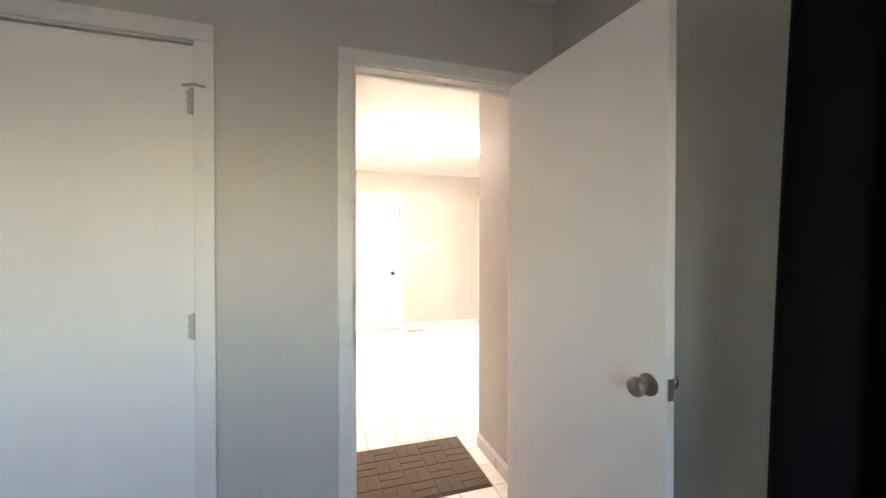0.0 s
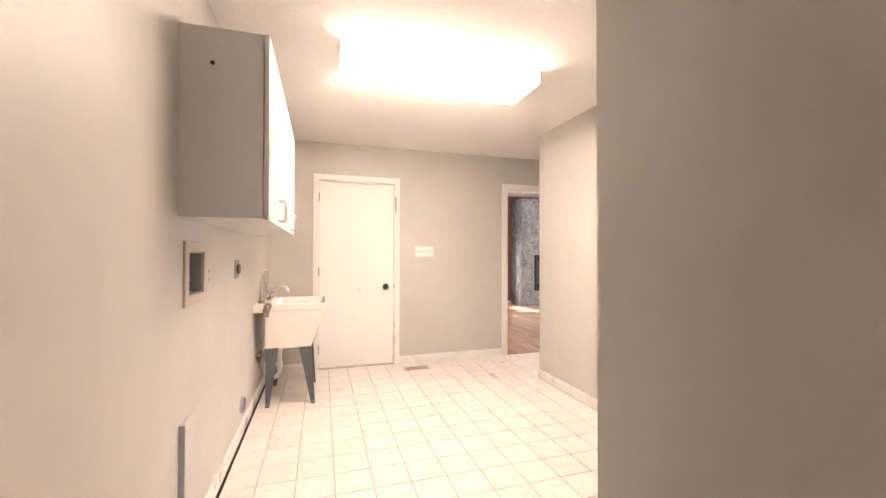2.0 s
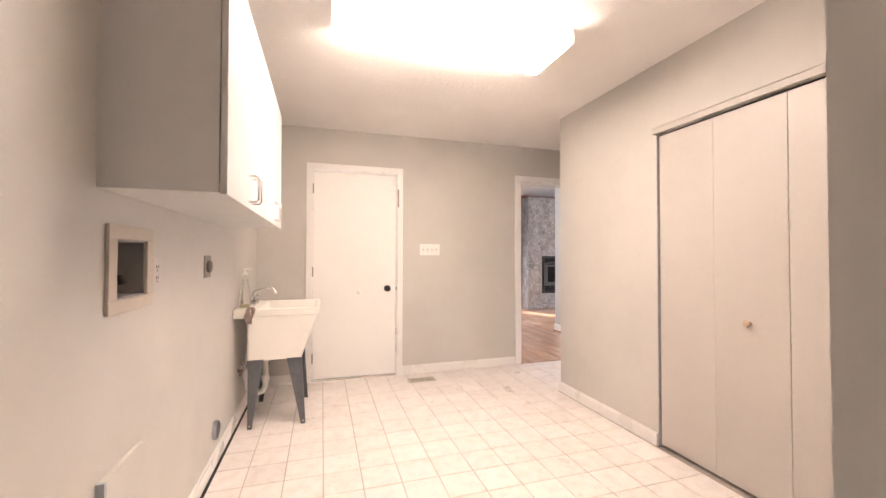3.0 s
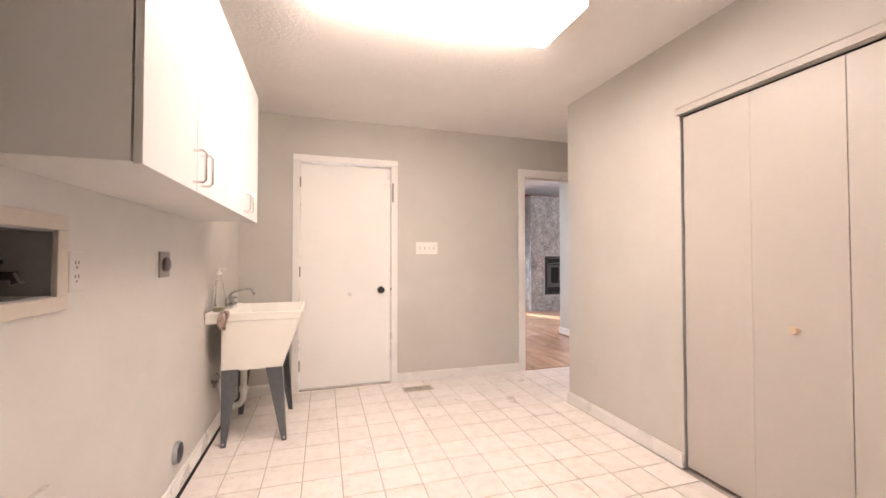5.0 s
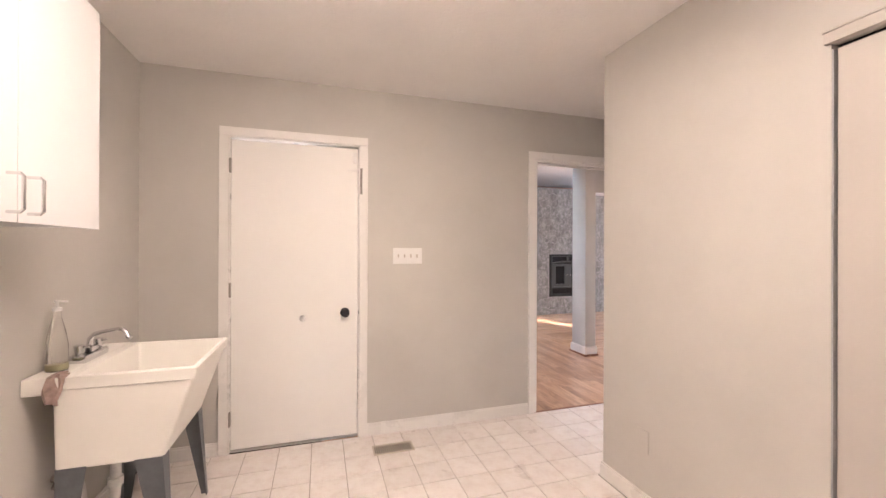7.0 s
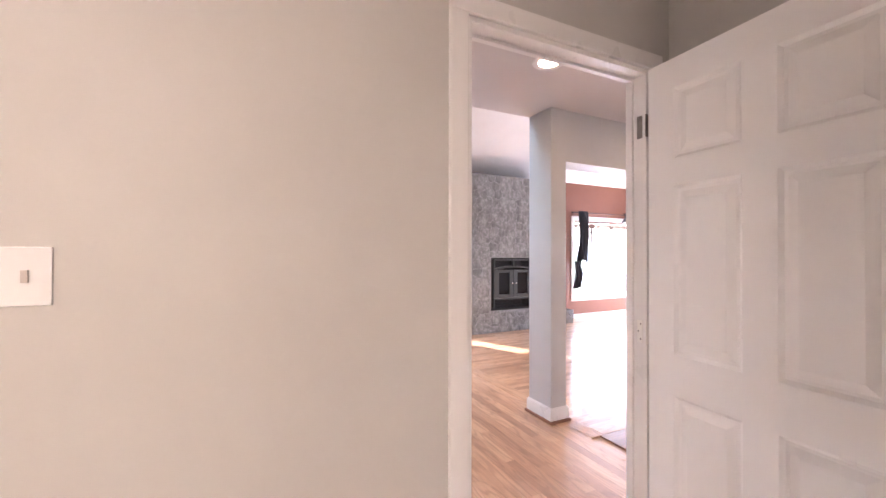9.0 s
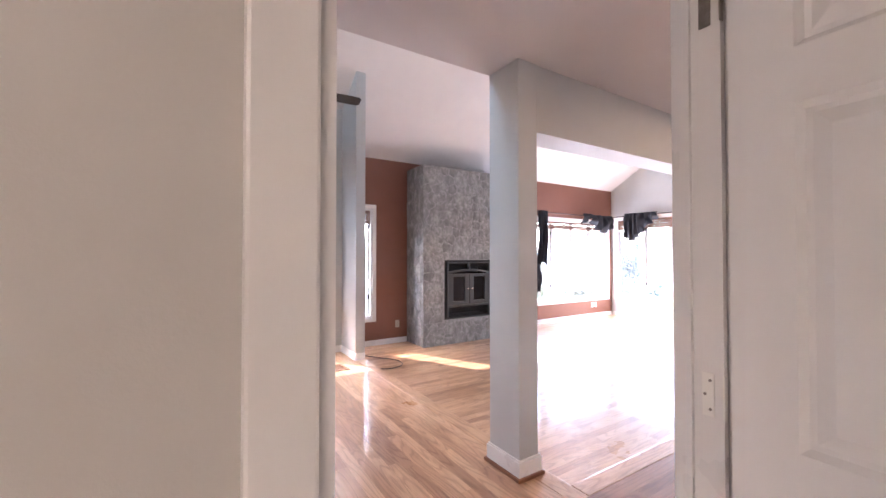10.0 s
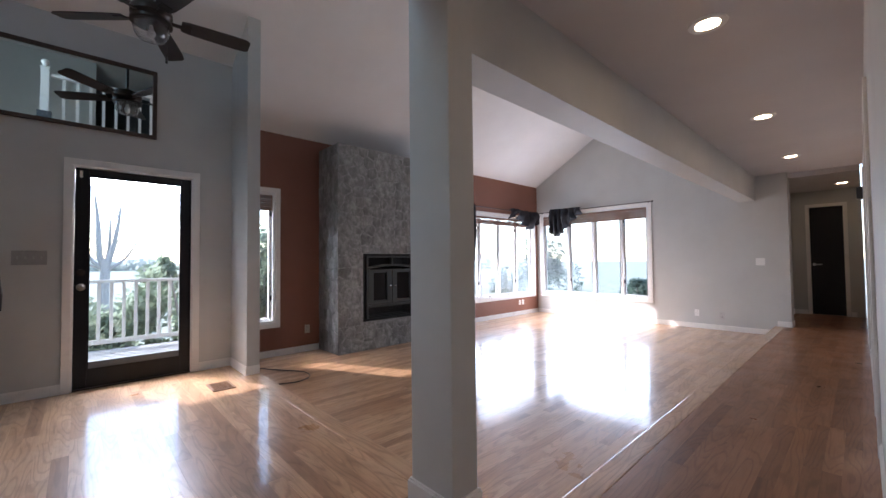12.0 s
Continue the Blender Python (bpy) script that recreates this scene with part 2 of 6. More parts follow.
# lawn colour lifted to stand in for its blown-out sunlight
M_GRASS = plain("glare_paled_lawn", (0.30, 0.31, 0.25), 0.95, wear=0.3, scale=3)
M_BARK = plain("bark", (0.34, 0.33, 0.32), 0.95, wear=0.3)
def leaf_material(name, color):
    """Thin leaves that let part of the light through."""
    mat, nodes, links, bsdf = material(name, color, 0.6)
    lit = nodes.new("ShaderNodeBsdfTranslucent")
    mixer = nodes.new("ShaderNodeMixShader")
    tone = ramp(nodes, links, noise_tex(nodes, links, coords(nodes, links), 4), [(0.3, tint(color, 0.7)), (0.7, tint(color, 1.3))])
    links.new(tone, bsdf.inputs["Base Color"])
    links.new(tone, lit.inputs["Color"])
    mixer.inputs[0].default_value = 0.65
    links.new(bsdf.outputs[0], mixer.inputs[1])
    links.new(lit.outputs[0], mixer.inputs[2])
    links.new(mixer.outputs[0], nodes["Material Output"].inputs["Surface"])
    return mat


# leaf colours raised above real foliage, standing in for glare and haze
M_LEAF = leaf_material("leaves", (0.36, 0.42, 0.31))
M_HEDGE = leaf_material("hedge_leaves", (0.15, 0.21, 0.17))
M_FAR = leaf_material("haze_paled_woods", (0.58, 0.61, 0.57))
M_PORCH = painted("shaded_porch_boards", (0.055, 0.058, 0.066), 0.85, grain=60, patch=0.2, spec=0.05)
M_FLUOR = glowing("fluorescent_diffuser", (1.0, 0.872, 0.715), 1.9)
M_CAN = glowing("downlight_lens", (1.0, 0.72, 0.45), 9.5)
M_WOODDARK = plain("dark_fan_blade_wood", (0.030, 0.023, 0.020), 0.4, wear=0.3)
M_SIDING = painted("cream_siding", (0.55, 0.53, 0.49), 0.7)


# ---- helpers for meshes ----
ORIGIN = {}
LAUNDRY, GREAT = Vector((0, 0, 0)), Vector((0.05, 0.10, 0))   # origins of the two halves of the plan
SHIFT = LAUNDRY


def box(bm, x0, x1, y0, y1, z0, z1):
    v = [bm.verts.new((x, y, z)) for z in (z0, z1) for x, y in ((x0, y0), (x1, y0), (x1, y1), (x0, y1))]
    for f in ((3, 2, 1, 0), (4, 5, 6, 7), (0, 1, 5, 4), (1, 2, 6, 5), (2, 3, 7, 6), (3, 0, 4, 7)):
        bm.faces.new([v[i] for i in f])
    return v


def boxes(*rows, bevel=0.0, m=None):
    bm = bmesh.new()
    for r in rows:
        box(bm, *r)
    if bevel:
        bmesh.ops.bevel(bm, geom=bm.edges[:], offset=bevel, segments=2, affect="EDGES", profile=0.6)
    if m:
        bm.transform(m)
    return bm


def ring(c, u, v, r, n, bm, ru=1.0):
    return [bm.verts.new(c + (u * math.cos(2 * math.pi * i / n) * ru + v * math.sin(2 * math.pi * i / n)) * r) for i in range(n)]


def tube(bm, pts, radii, n=12):
    pts = [Vector(p) for p in pts]
    if not isinstance(radii, (list, tuple)):
        radii = [radii] * len(pts)
    last = None
    up = None
    for i, p in enumerate(pts):
        d = (pts[min(i + 1, len(pts) - 1)] - pts[max(i - 1, 0)]).normalized()
        if up is None:
            up = d.orthogonal().normalized()
        u = (up - d * up.dot(d)).normalized()
        up = u
        cur = ring(p, u, d.cross(u), radii[i], n, bm)
        if last:
            for k in range(n):
                bm.faces.new((last[k], last[(k + 1) % n], cur[(k + 1) % n], cur[k]))
        else:
            bm.faces.new(cur[::-1])
        last = cur
    bm.faces.new(last)
    return bm


def lathe(profile, n=24, m=None, bm=None):
    bm = bm or bmesh.new()
    start = len(bm.verts)
    last = None
    for r, z in profile:
        cur = [bm.verts.new((max(r, 0.0004) * math.cos(2 * math.pi * i / n), max(r, 0.0004) * math.sin(2 * math.pi * i / n), z)) for i in range(n)]
        if last:
            for k in range(n):
                bm.faces.new((last[k], last[(k + 1) % n], cur[(k + 1) % n], cur[k]))
        else:
            bm.faces.new(cur[::-1])
        last = cur
    bm.faces.new(last)
    if m:
        bm.verts.ensure_lookup_table()
        bmesh.ops.transform(bm, matrix=m, verts=bm.verts[start:])
    return bm


def mesh_of(name, bm, mat, smooth=False):
    bmesh.ops.recalc_face_normals(bm, faces=bm.faces[:])
    me = bpy.data.meshes.new(name)
    bm.to_mesh(me)
    bm.free()
    me.materials.append(mat)
    if smooth:
        for p in me.polygons:
            p.use_smooth = True
        me.set_sharp_from_angle(angle=radians(35))
    return me


def thing(name, at, label, category, group="", kind=""):
    """An Empty at the base of a thing, for parts given in the world's metres."""
    ob = new(name)
    ob.empty_display_size = 0.1
    ob.location = Vector(at) + SHIFT
    ORIGIN[ob] = Matrix.Translation(at)
    return tagged(ob, label, category, group, kind)


def part(name, bm, mat, parent, label="", smooth=False):
    bm.transform(ORIGIN[parent].inverted())
    ob = new(name, mesh_of(name, bm, mat, smooth))
    ob.parent = parent
    ORIGIN[ob] = ORIGIN[parent]
    return tagged(ob, label) if label else ob


def solid(name, bm, mat, label, category, group="", kind="", smooth=False):
    """A thing or piece of the setting of one mesh."""
    ob = tagged(new(name, mesh_of(name, bm, mat, smooth)), label, category, group, kind)
    ob.location = SHIFT
    ORIGIN[ob] = Matrix()
    return ob


def wall_boxes(axis, p0, p1, a0, a1, z0, z1, holes=()):
    """Boxes of a wall whose faces lie at p0 and p1; along the other axis it runs from a0 to a1. holes: (a0, a1, z0, z1)."""
    cuts = sorted({a0, a1, *(h for o in holes for h in o[:2])})
    rows = []
    for b0, b1 in zip(cuts, cuts[1:]):
        mid = (b0 + b1) / 2
        z = z0
        for h in sorted((o for o in holes if o[0] < mid < o[1]), key=lambda o: o[2]):
            if h[2] > z:
                rows.append((b0, b1, z, h[2]))
            z = h[3]
        if z < z1:
            rows.append((b0, b1, z, z1))
    return [(p0, p1, b0, b1, c0, c1) if axis == "x" else (b0, b1, p0, p1, c0, c1) for b0, b1, c0, c1 in rows]


def wall(name, mat, label, *runs):
    bm = bmesh.new()
    for r in runs:
        for row in wall_boxes(*r):
            box(bm, *row)
    return solid(name, bm, mat, label, "wall", kind="structure")


# ---- structure: bedroom, laundry, hall, foyer, great room ----
HL = 2.44       # flat ceilings
GZ = -0.15      # sunken great room floor
def slope(y):   # vaulted ceiling
    return 2.85 + 0.59 * (10.3 - y)

wall("wall_bedroom_front", M_WALL, "greige painted bedroom wall with two doorways",
     ("y", 0.45, 0.56, -2.32, 1.14, 0, HL, ((0.103, 0.857, -1, 2.04), (-1.24, -0.44, -1, 2.04))))
wall("wall_bedroom_side", M_WALL, "greige painted bedroom side wall behind a dark curtain", ("x", 1.02, 1.14, -3.4, 0.45, 0, HL))
wall("wall_bedroom_west", M_WALL, "greige painted bedroom side wall", ("x", -2.32, -2.2, -3.4, 0.45, 0, HL))
wall("wall_bedroom_back", M_WALL, "greige painted back wall of the bedroom with a window opening", ("y", -3.52, -3.4, -2.32, 1.14, 0, HL, ((-0.85, -0.1, 1.0, 1.75),)))
# overhang added out of view to dim the bedroom window
solid("light_block_bedroom", boxes((-2.4, 1.2, -4.8, -3.52, 2.05, 2.2)), M_TRIM, "unseen overhang added to hold back sun and sky at the bedroom window", "eave", kind="structure")
solid("floor_bedroom", boxes((-2.32, 1.14, -3.52, 0.56, -0.2, 0.0)), plain("bedroom_carpet", (0.22, 0.20, 0.18), 0.95, scale=150, wear=0.2), "grey carpet on the bedroom floor", "floor", kind="structure")
solid("ceiling_bedroom", boxes((-2.32, 1.14, -3.52, 0.56, HL, HL + 0.1)), M_CEIL, "white textured bedroom ceiling", "ceiling", kind="structure")
wall("wall_cupboard_back", M_WALL, "plain wall closing the cupboard behind the shut door", ("y", 0.95, 1.05, -1.4, -0.23, 0, HL), ("x", -1.4, -1.3, 0.56, 0.95, 0, HL))

wall("wall_laundry_left", M_WALL, "greige laundry wall with utility boxes and a vent sleeve",
     ("x", -0.23, -0.11, 0.56, 4.89, 0, HL, ((2.31, 2.515, 1.07, 1.25),)))
wall("wall_laundry_far", M_WALL, "greige wall with a white flush door and an open doorway to the hall",
     ("y", 4.89, 4.981, -0.23, 15.0, 0, HL, ((0.375, 1.196, -1, 2.04), (2.59, 3.425, -1, 2.045))))
wall("wall_corridor", M_WALL, "greige return wall beside the laundry entry", ("x", 0.98, 1.14, 0.56, 1.22, 0, HL), ("y", 1.10, 1.22, 1.14, 2.63, 0, HL))
wall("wall_closet", M_WALL, "greige wall around the closet with folding doors", ("x", 2.51, 2.63, 1.22, 3.985, 0, HL, ((1.46, 2.925, -1, 1.983),)))
wall("wall_closet_end", M_WALL, "greige end wall of the closet facing the alcove", ("y", 3.865, 3.985, 2.63, 3.55, 0, HL))
wall("wall_alcove", M_WALL, "greige wall of the alcove behind the open door", ("x", 3.55, 3.67, 1.10, 4.89, 0, HL))
wall("wall_closet_back", M_WALL, "plain wall closing the closet", ("y", 1.10, 1.22, 2.63, 3.55, 0, HL))
solid("ceiling_laundry", boxes((-0.23, 3.67, 0.56, 4.89, HL, HL + 0.1)), M_CEIL, "white stomped-texture laundry ceiling", "ceiling", kind="structure")
solid("floor_laundry", boxes((-0.23, 3.67, 0.56, 4.90, -0.2, -0.006)), M_GROUT, "laundry floor under square cream tiles", "floor", kind="structure")

# hall and foyer
SHIFT = GREAT
solid("ceiling_hall", boxes((2.3, 4.17, 4.79, 6.36, HL, 2.9), (4.17, 11.17, 4.79, 6.32, HL, 2.9), (11.17, 13.4, 4.91, 5.98, 2.36, 2.9)), M_CEIL3,
      "pale warm flat hall ceiling with downlights", "ceiling", kind="structure")
wall("wall_beam", M_WALL2, "grey painted beam over the step to the great room", ("y", 6.10, 6.32, 4.17, 11.05, 2.033, HL))
solid("wall_over_beam", boxes((4.17, 11.05, 6.20, 6.32, 2.9, 5.3)), M_WALL2, "grey wall above the beam", "wall", kind="structure")
wall("wall_hall_end", M_WALL2, "grey wall at the end of the hall around a black door", ("x", 13.2, 13.258, 4.9, 5.98, 0, 2.36, ((5.14, 5.60, -1, 2.05),)))
wall("wall_hall_north", M_WALL2, "grey wall on the north side of the hall end", ("y", 5.86, 5.98, 11.17, 13.2, 0, 2.36, ((11.5, 12.2, -1, 2.04),)))
wall("wall_foyer_front", M_WALL2, "grey foyer wall with a glazed black door and a high mirror",
     ("y", 9.6, 9.75, 0.9, 4.11, 0, 3.26, ((2.853, 3.749, -1, 1.97),)))
wall("wall_foyer_return", M_WALL2, "grey wall return between the foyer and the great room", ("x", 4.11, 4.23, 9.06, 10.3, -0.4, 2.85))
bm = bmesh.new()
for x0, x1, pts in ((4.11, 4.23, ((9.06, 2.85), (10.3, 2.85), (9.06, slope(9.06)))), (11.05, 11.17, ((6.0, 2.85), (10.3, 2.85), (6.0, slope(6.0))))):
    a = [bm.verts.new((x0, y, z)) for y, z in pts]
    b = [bm.verts.new((x1, y, z)) for y, z in pts]
    bm.faces.new(a), bm.faces.new(b[::-1])
    for i in range(3):
        bm.faces.new((a[i], a[(i + 1) % 3], b[(i + 1) % 3], b[i]))
solid("wall_gables", bm, M_WALL2, "grey gable walls under the vaulted ceiling", "wall", kind="structure")
wall("wall_great_room_north", M_BROWN, "terracotta brown accent wall with windows around the fireplace",
     ("y", 10.3, 10.45, 4.11, 11.17, -0.4, 2.85, ((4.36, 4.83, 0.29, 2.04), (8.36, 10.88, 0.29, 2.06))))
wall("wall_great_room_east", M_WALL2, "grey wall with a wide four-light window",
     ("x", 11.05, 11.2, 5.70, 10.3, -0.4, 2.85, ((7.76, 10.16, 0.30, 2.155),)))
bm = bmesh.new()
for a in ((10.6, slope(10.6)), (5.6, slope(5.6)), (1.4, 5.0)):
    for x in (0.9, 11.2):
        for dz in (0, 0.15):
            bm.verts.new((x, a[0], a[1] + dz))
bm.verts.ensure_lookup_table()
v = bm.verts
for i in (0, 4):
    for f in ((0, 2, 6, 4), (1, 5, 7, 3), (0, 4, 5, 1), (2, 3, 7, 6)):
        bm.faces.new([v[i + k] for k in f])
solid("ceiling_vault", bm, M_CEIL2, "white vaulted ceiling over the foyer and great room", "ceiling", kind="structure")

# loft over the laundry, seen in the mirror
wall("wall_loft", M_WALL2, "pale grey walls of the loft with a dark doorway", ("y", 3.3, 3.42, 0.9, 11.2, 2.9, 5.7, ((3.12, 4.25, 2.9, 5.3),)),
     ("x", 0.9, 1.02, 4.91, 9.6, 0, 5.7, ((6.5, 7.7, 3.6, 4.6),)), ("x", 0.9, 1.02, 1.4, 4.91, 2.9, 5.7), ("y", 1.3, 1.4, 0.9, 11.2, 2.9, 5.4), ("x", 11.05, 11.2, 1.4, 6.0, 2.9, 5.7))
solid("floor_loft", boxes((0.9, 2.3, 3.3, 5.6, 2.6, 2.9), (2.3, 11.05, 1.4, 5.0, 2.6, 2.9)), M_OAK_XI, "floor of the loft above the laundry", "floor", kind="structure")

# stair wall
bm = bmesh.new()
prof = [(4.905, 0), (8.78, 0), (8.78, 0.90), (6.12, 2.9), (4.905, 2.9)]
a = [bm.verts.new((2.39, y, z)) for y, z in prof]
b = [bm.verts.new((2.505, y, z)) for y, z in prof]
bm.faces.new(a), bm.faces.new(b[::-1])
for i in range(5):
    bm.faces.new((a[i], a[(i + 1) % 5], b[(i + 1) % 5], b[i]))
solid("wall_stair", bm, M_STAIR, "dark slate glossy painted wall beside the stairs", "wall", kind="structure")

# floors on the upper level
solid("floor_foyer", boxes((0.9, 4.205, 4.805, 9.62, -0.4, -0.012), (4.205, 13.4, 4.805, 5.875, -0.4, -0.012)), M_OAK_YI, "sub-floor of the foyer and hall under oak boards", "floor", kind="structure")
solid("floor_great_room", boxes((4.205, 11.1, 5.875, 10.35, -0.5, GZ - 0.012)), M_OAK_XI, "sub-floor of the sunken great room", "floor", kind="structure")
SHIFT = LAUNDRY


# ---- trim: casings, jambs, baseboards ----
def casing(name, axis, face, out, a0, a1, top, w=0.062, label="white painted door casing", bottom=0.0, sill=False, thick=0.017):
    """Casing round an opening on one face of a wall; out is +1 or -1. Two-step profile, butted at the head."""
    p = sorted((face, face + out * thick))
    z0 = bottom - (w if sill else 0)
    rows = [(a0 - w, a0, z0, top), (a1, a1 + w, z0, top), (a0 - w, a1 + w, top, top + w)]
    if sill:
        rows.append((a0, a1, bottom - w, bottom))
    rows = [(p[0], p[1], *r) if axis == "x" else (r[0], r[1], p[0], p[1], *r[2:]) for r in rows]
    return solid(name, boxes(*rows, bevel=0.004), M_TRIM, label, "trim", kind="structure")


def jamb(name, axis, p0, p1, a0, a1, top, stop=None, t=0.018, mat=None, label="white painted door jamb"):
    """The lining of an opening, with a stop."""
    rows = [(a0, a0 + t, p0, p1, 0, top), (a1 - t, a1, p0, p1, 0, top), (a0 + t, a1 - t, p0, p1, top - t, top)]
    if stop:
        s0, s1 = stop
        rows += [(a0 + t, a0 + t + 0.011, s0, s1, 0, top - t), (a1 - t - 0.011, a1 - t, s0, s1, 0, top - t), (a0 + t + 0.011, a1 - t - 0.011, s0, s1, top - t - 0.011, top - t)]
    if axis == "x":
        rows = [(q0, q1, b0, b1, z0, z1) for b0, b1, q0, q1, z0, z1 in rows]
    return solid(name, boxes(*rows), mat or M_TRIM, label, "trim", kind="structure")


casing("trim_entry", "y", 0.45, -1, 0.103, 0.857, 2.04, w=0.056)
casing("trim_entry_inside", "y", 0.56, 1, 0.103, 0.857, 2.04)
jamb("trim_entry_jamb", "y", 0.448, 0.562, 0.103, 0.857, 2.04, (0.50, 0.53), t=0.008)
casing("trim_cupboard", "y", 0.45, -1, -1.24, -0.44, 2.04)
jamb("trim_cupboard_jamb", "y", 0.448, 0.562, -1.24, -0.44, 2.04, (0.51, 0.54), t=0.006)
casing("trim_garage_door", "y", 4.89, -1, 0.375, 1.196, 2.04, w=0.056)
jamb("trim_garage_jamb", "y", 4.888, 4.983, 0.375, 1.196, 2.04, (4.95, 4.97), t=0.007)
casing("trim_hall_door", "y", 4.89, -1, 2.59, 3.425, 2.045)
casing("trim_hall_door_outside", "y", 4.981, 1, 2.59, 3.425, 2.045)
jamb("trim_hall_jamb", "y", 4.888, 4.983, 2.59, 3.425, 2.045, (4.945, 4.965))
SHIFT = GREAT
casing("trim_front_door", "y", 9.6, -1, 2.853, 3.749, 1.97, w=0.06)
jamb("trim_front_door_jamb", "y", 9.598, 9.752, 2.853, 3.749, 1.97, t=0.012)
casing("trim_hall_end", "x", 13.2, -1, 5.14, 5.60, 2.05, w=0.055)
casing("trim_hall_north", "y", 5.86, -1, 11.5, 12.2, 2.04, w=0.055)
casing("trim_stair_cupboard", "x", 2.505, 1, 4.98, 5.49, 2.03)
SHIFT = LAUNDRY
solid("trim_closet_head_board", boxes((2.492, 2.51, 1.43, 2.938, 1.983, 2.018), bevel=0.002), M_BIFOLD, "cream painted head board over the closet doors", "trim", kind="structure")
SHIFT = GREAT
casing("trim_window_narrow", "y", 10.3, -1, 4.36, 4.83, 2.04, w=0.06, bottom=0.29, sill=True, label="white picture-frame casing of a narrow window")
casing("trim_window_north", "y", 10.3, -1, 8.36, 10.88, 2.06, w=0.06, bottom=0.29, sill=True, label="white picture-frame casing of a wide window")
casing("trim_window_east", "x", 11.05, -1, 7.76, 10.16, 2.155, w=0.06, bottom=0.30, sill=True, label="white picture-frame casing of a wide window")
SHIFT = LAUNDRY
casing("trim_hall_side", "y", 4.981, 1, 6.2, 6.95, 2.04, label="white casing of a shut hall door")
casing("trim_hall_side_far", "y", 4.981, 1, 9.4, 10.15, 2.04, label="white casing of a shut hall door")


def baseboard(name, *runs, h=0.085, t=0.013, z=0.0):
    """runs: (axis, face, out, a0, a1) with a rounded upper edge made of two steps."""
    rows = []
    for axis, face, out, a0, a1 in runs:
        for d, c0, c1 in ((t, 0.0, h * 0.86), (t * 0.55, h * 0.86, h)):
            p = sorted((face, face + out * d))
            rows.append((p[0], p[1], a0, a1, z + c0, z + c1) if axis == "x" else (a0, a1, p[0], p[1], z + c0, z + c1))
    return solid(name, boxes(*rows), M_TRIM, "white painted baseboard", "baseboard", kind="structure")


baseboard("baseboard_laundry_left", ("x", -0.11, 1, 0.58, 4.877), z=0.014)
# shade of the gap put in as black strips, one lying on the tiles
solid("trim_gap_shade", boxes((-0.11, -0.102, 0.58, 4.877, 0.0, 0.014), (-0.102, -0.086, 0.58, 4.877, -0.004, 0.0015)), M_FIREBOX, "black strips drawing the shaded gap under the raised baseboard", "trim", kind="structure")
baseboard("baseboard_laundry", ("y", 4.89, -1, -0.097, 0.318), ("y", 4.89, -1, 1.253, 2.527), ("x", 2.51, -1, 2.928, 3.998),
          ("x", 0.98, -1, 0.58, 1.22), ("y", 3.985, 1, 2.51, 3.55), ("y", 1.22, 1, 0.98, 2.51), ("x", 3.55, -1, 3.998, 4.877))
baseboard("baseboard_bedroom", ("y", 0.45, -1, -0.39, 0.047), ("x", 1.02, -1, -3.4, 0.437))
SHIFT = GREAT
baseboard("baseboard_foyer", ("y", 9.6, -1, 1.0, 2.792), ("y", 9.6, -1, 3.810, 4.11), ("x", 4.11, -1, 9.047, 9.587), ("y", 9.06, -1, 4.11, 4.23), ("x", 2.505, 1, 5.555, 8.78))
baseboard("baseboard_great_room", ("y", 10.3, -1, 4.23, 5.44), ("y", 10.3, -1, 7.95, 11.037), ("x", 11.05, -1, 5.94, 10.3), ("x", 4.23, 1, 9.06, 10.287), z=GZ)
baseboard("baseboard_hall_end", ("x", 11.05, -1, 5.70, 5.87), ("y", 5.70, -1, 11.05, 11.32), ("x", 11.32, 1, 5.70, 5.86), ("y", 5.86, -1, 11.34, 11.44), ("y", 5.86, -1, 12.26, 13.2), ("x", 13.2, -1, 5.66, 5.85), ("x", 13.2, -1, 5.01, 5.08))
SHIFT = LAUNDRY
baseboard("baseboard_hall", ("y", 4.981, 1, 3.5, 6.13), ("y", 4.981, 1, 7.02, 9.33), ("y", 4.981, 1, 10.22, 13.19))
SHIFT = GREAT
solid("wall_hall_corner", boxes((11.2, 11.32, 5.70, 5.86, -0.4, 2.4)), M_WALL2, "grey wall corner at the hall", "wall", kind="structure")
SHIFT = LAUNDRY
solid("trim_closet_head", boxes((2.488, 2.51, 1.425, 2.940, 2.018, 2.026), bevel=0.003), M_BIFOLD, "painted ledge over the closet head board", "trim", kind="structure")
bm = boxes((2.60, 3.41, 4.885, 4.903, -0.004, 0.004), bevel=0.002)
solid("trim_threshold", bm, plain("oak_threshold", (0.28, 0.12, 0.06), 0.35), "narrow oak threshold between tile and wood", "trim", kind="structure")

# square post at the step
SHIFT = GREAT
post = thing("column", (4.095, 6.22, 0), "square grey painted post with white base on the step", "column", kind="structure")
part("shaft", boxes((4.02, 4.17, 6.09, 6.355, 0, HL), bevel=0.004), M_WALL2, post)
part("base_trim", boxes((4.006, 4.184, 6.076, 6.369, 0.022, 0.105), (4.012, 4.178, 6.082, 6.363, 0.105, 0.116)), M_TRIM, post, "white base trim")
part("shoe", boxes((3.992, 4.198, 6.062, 6.383, 0, 0.022), bevel=0.005), plain("oak_shoe", (0.24, 0.10, 0.05), 0.35), post, "stained oak shoe moulding")

SHIFT = LAUNDRY

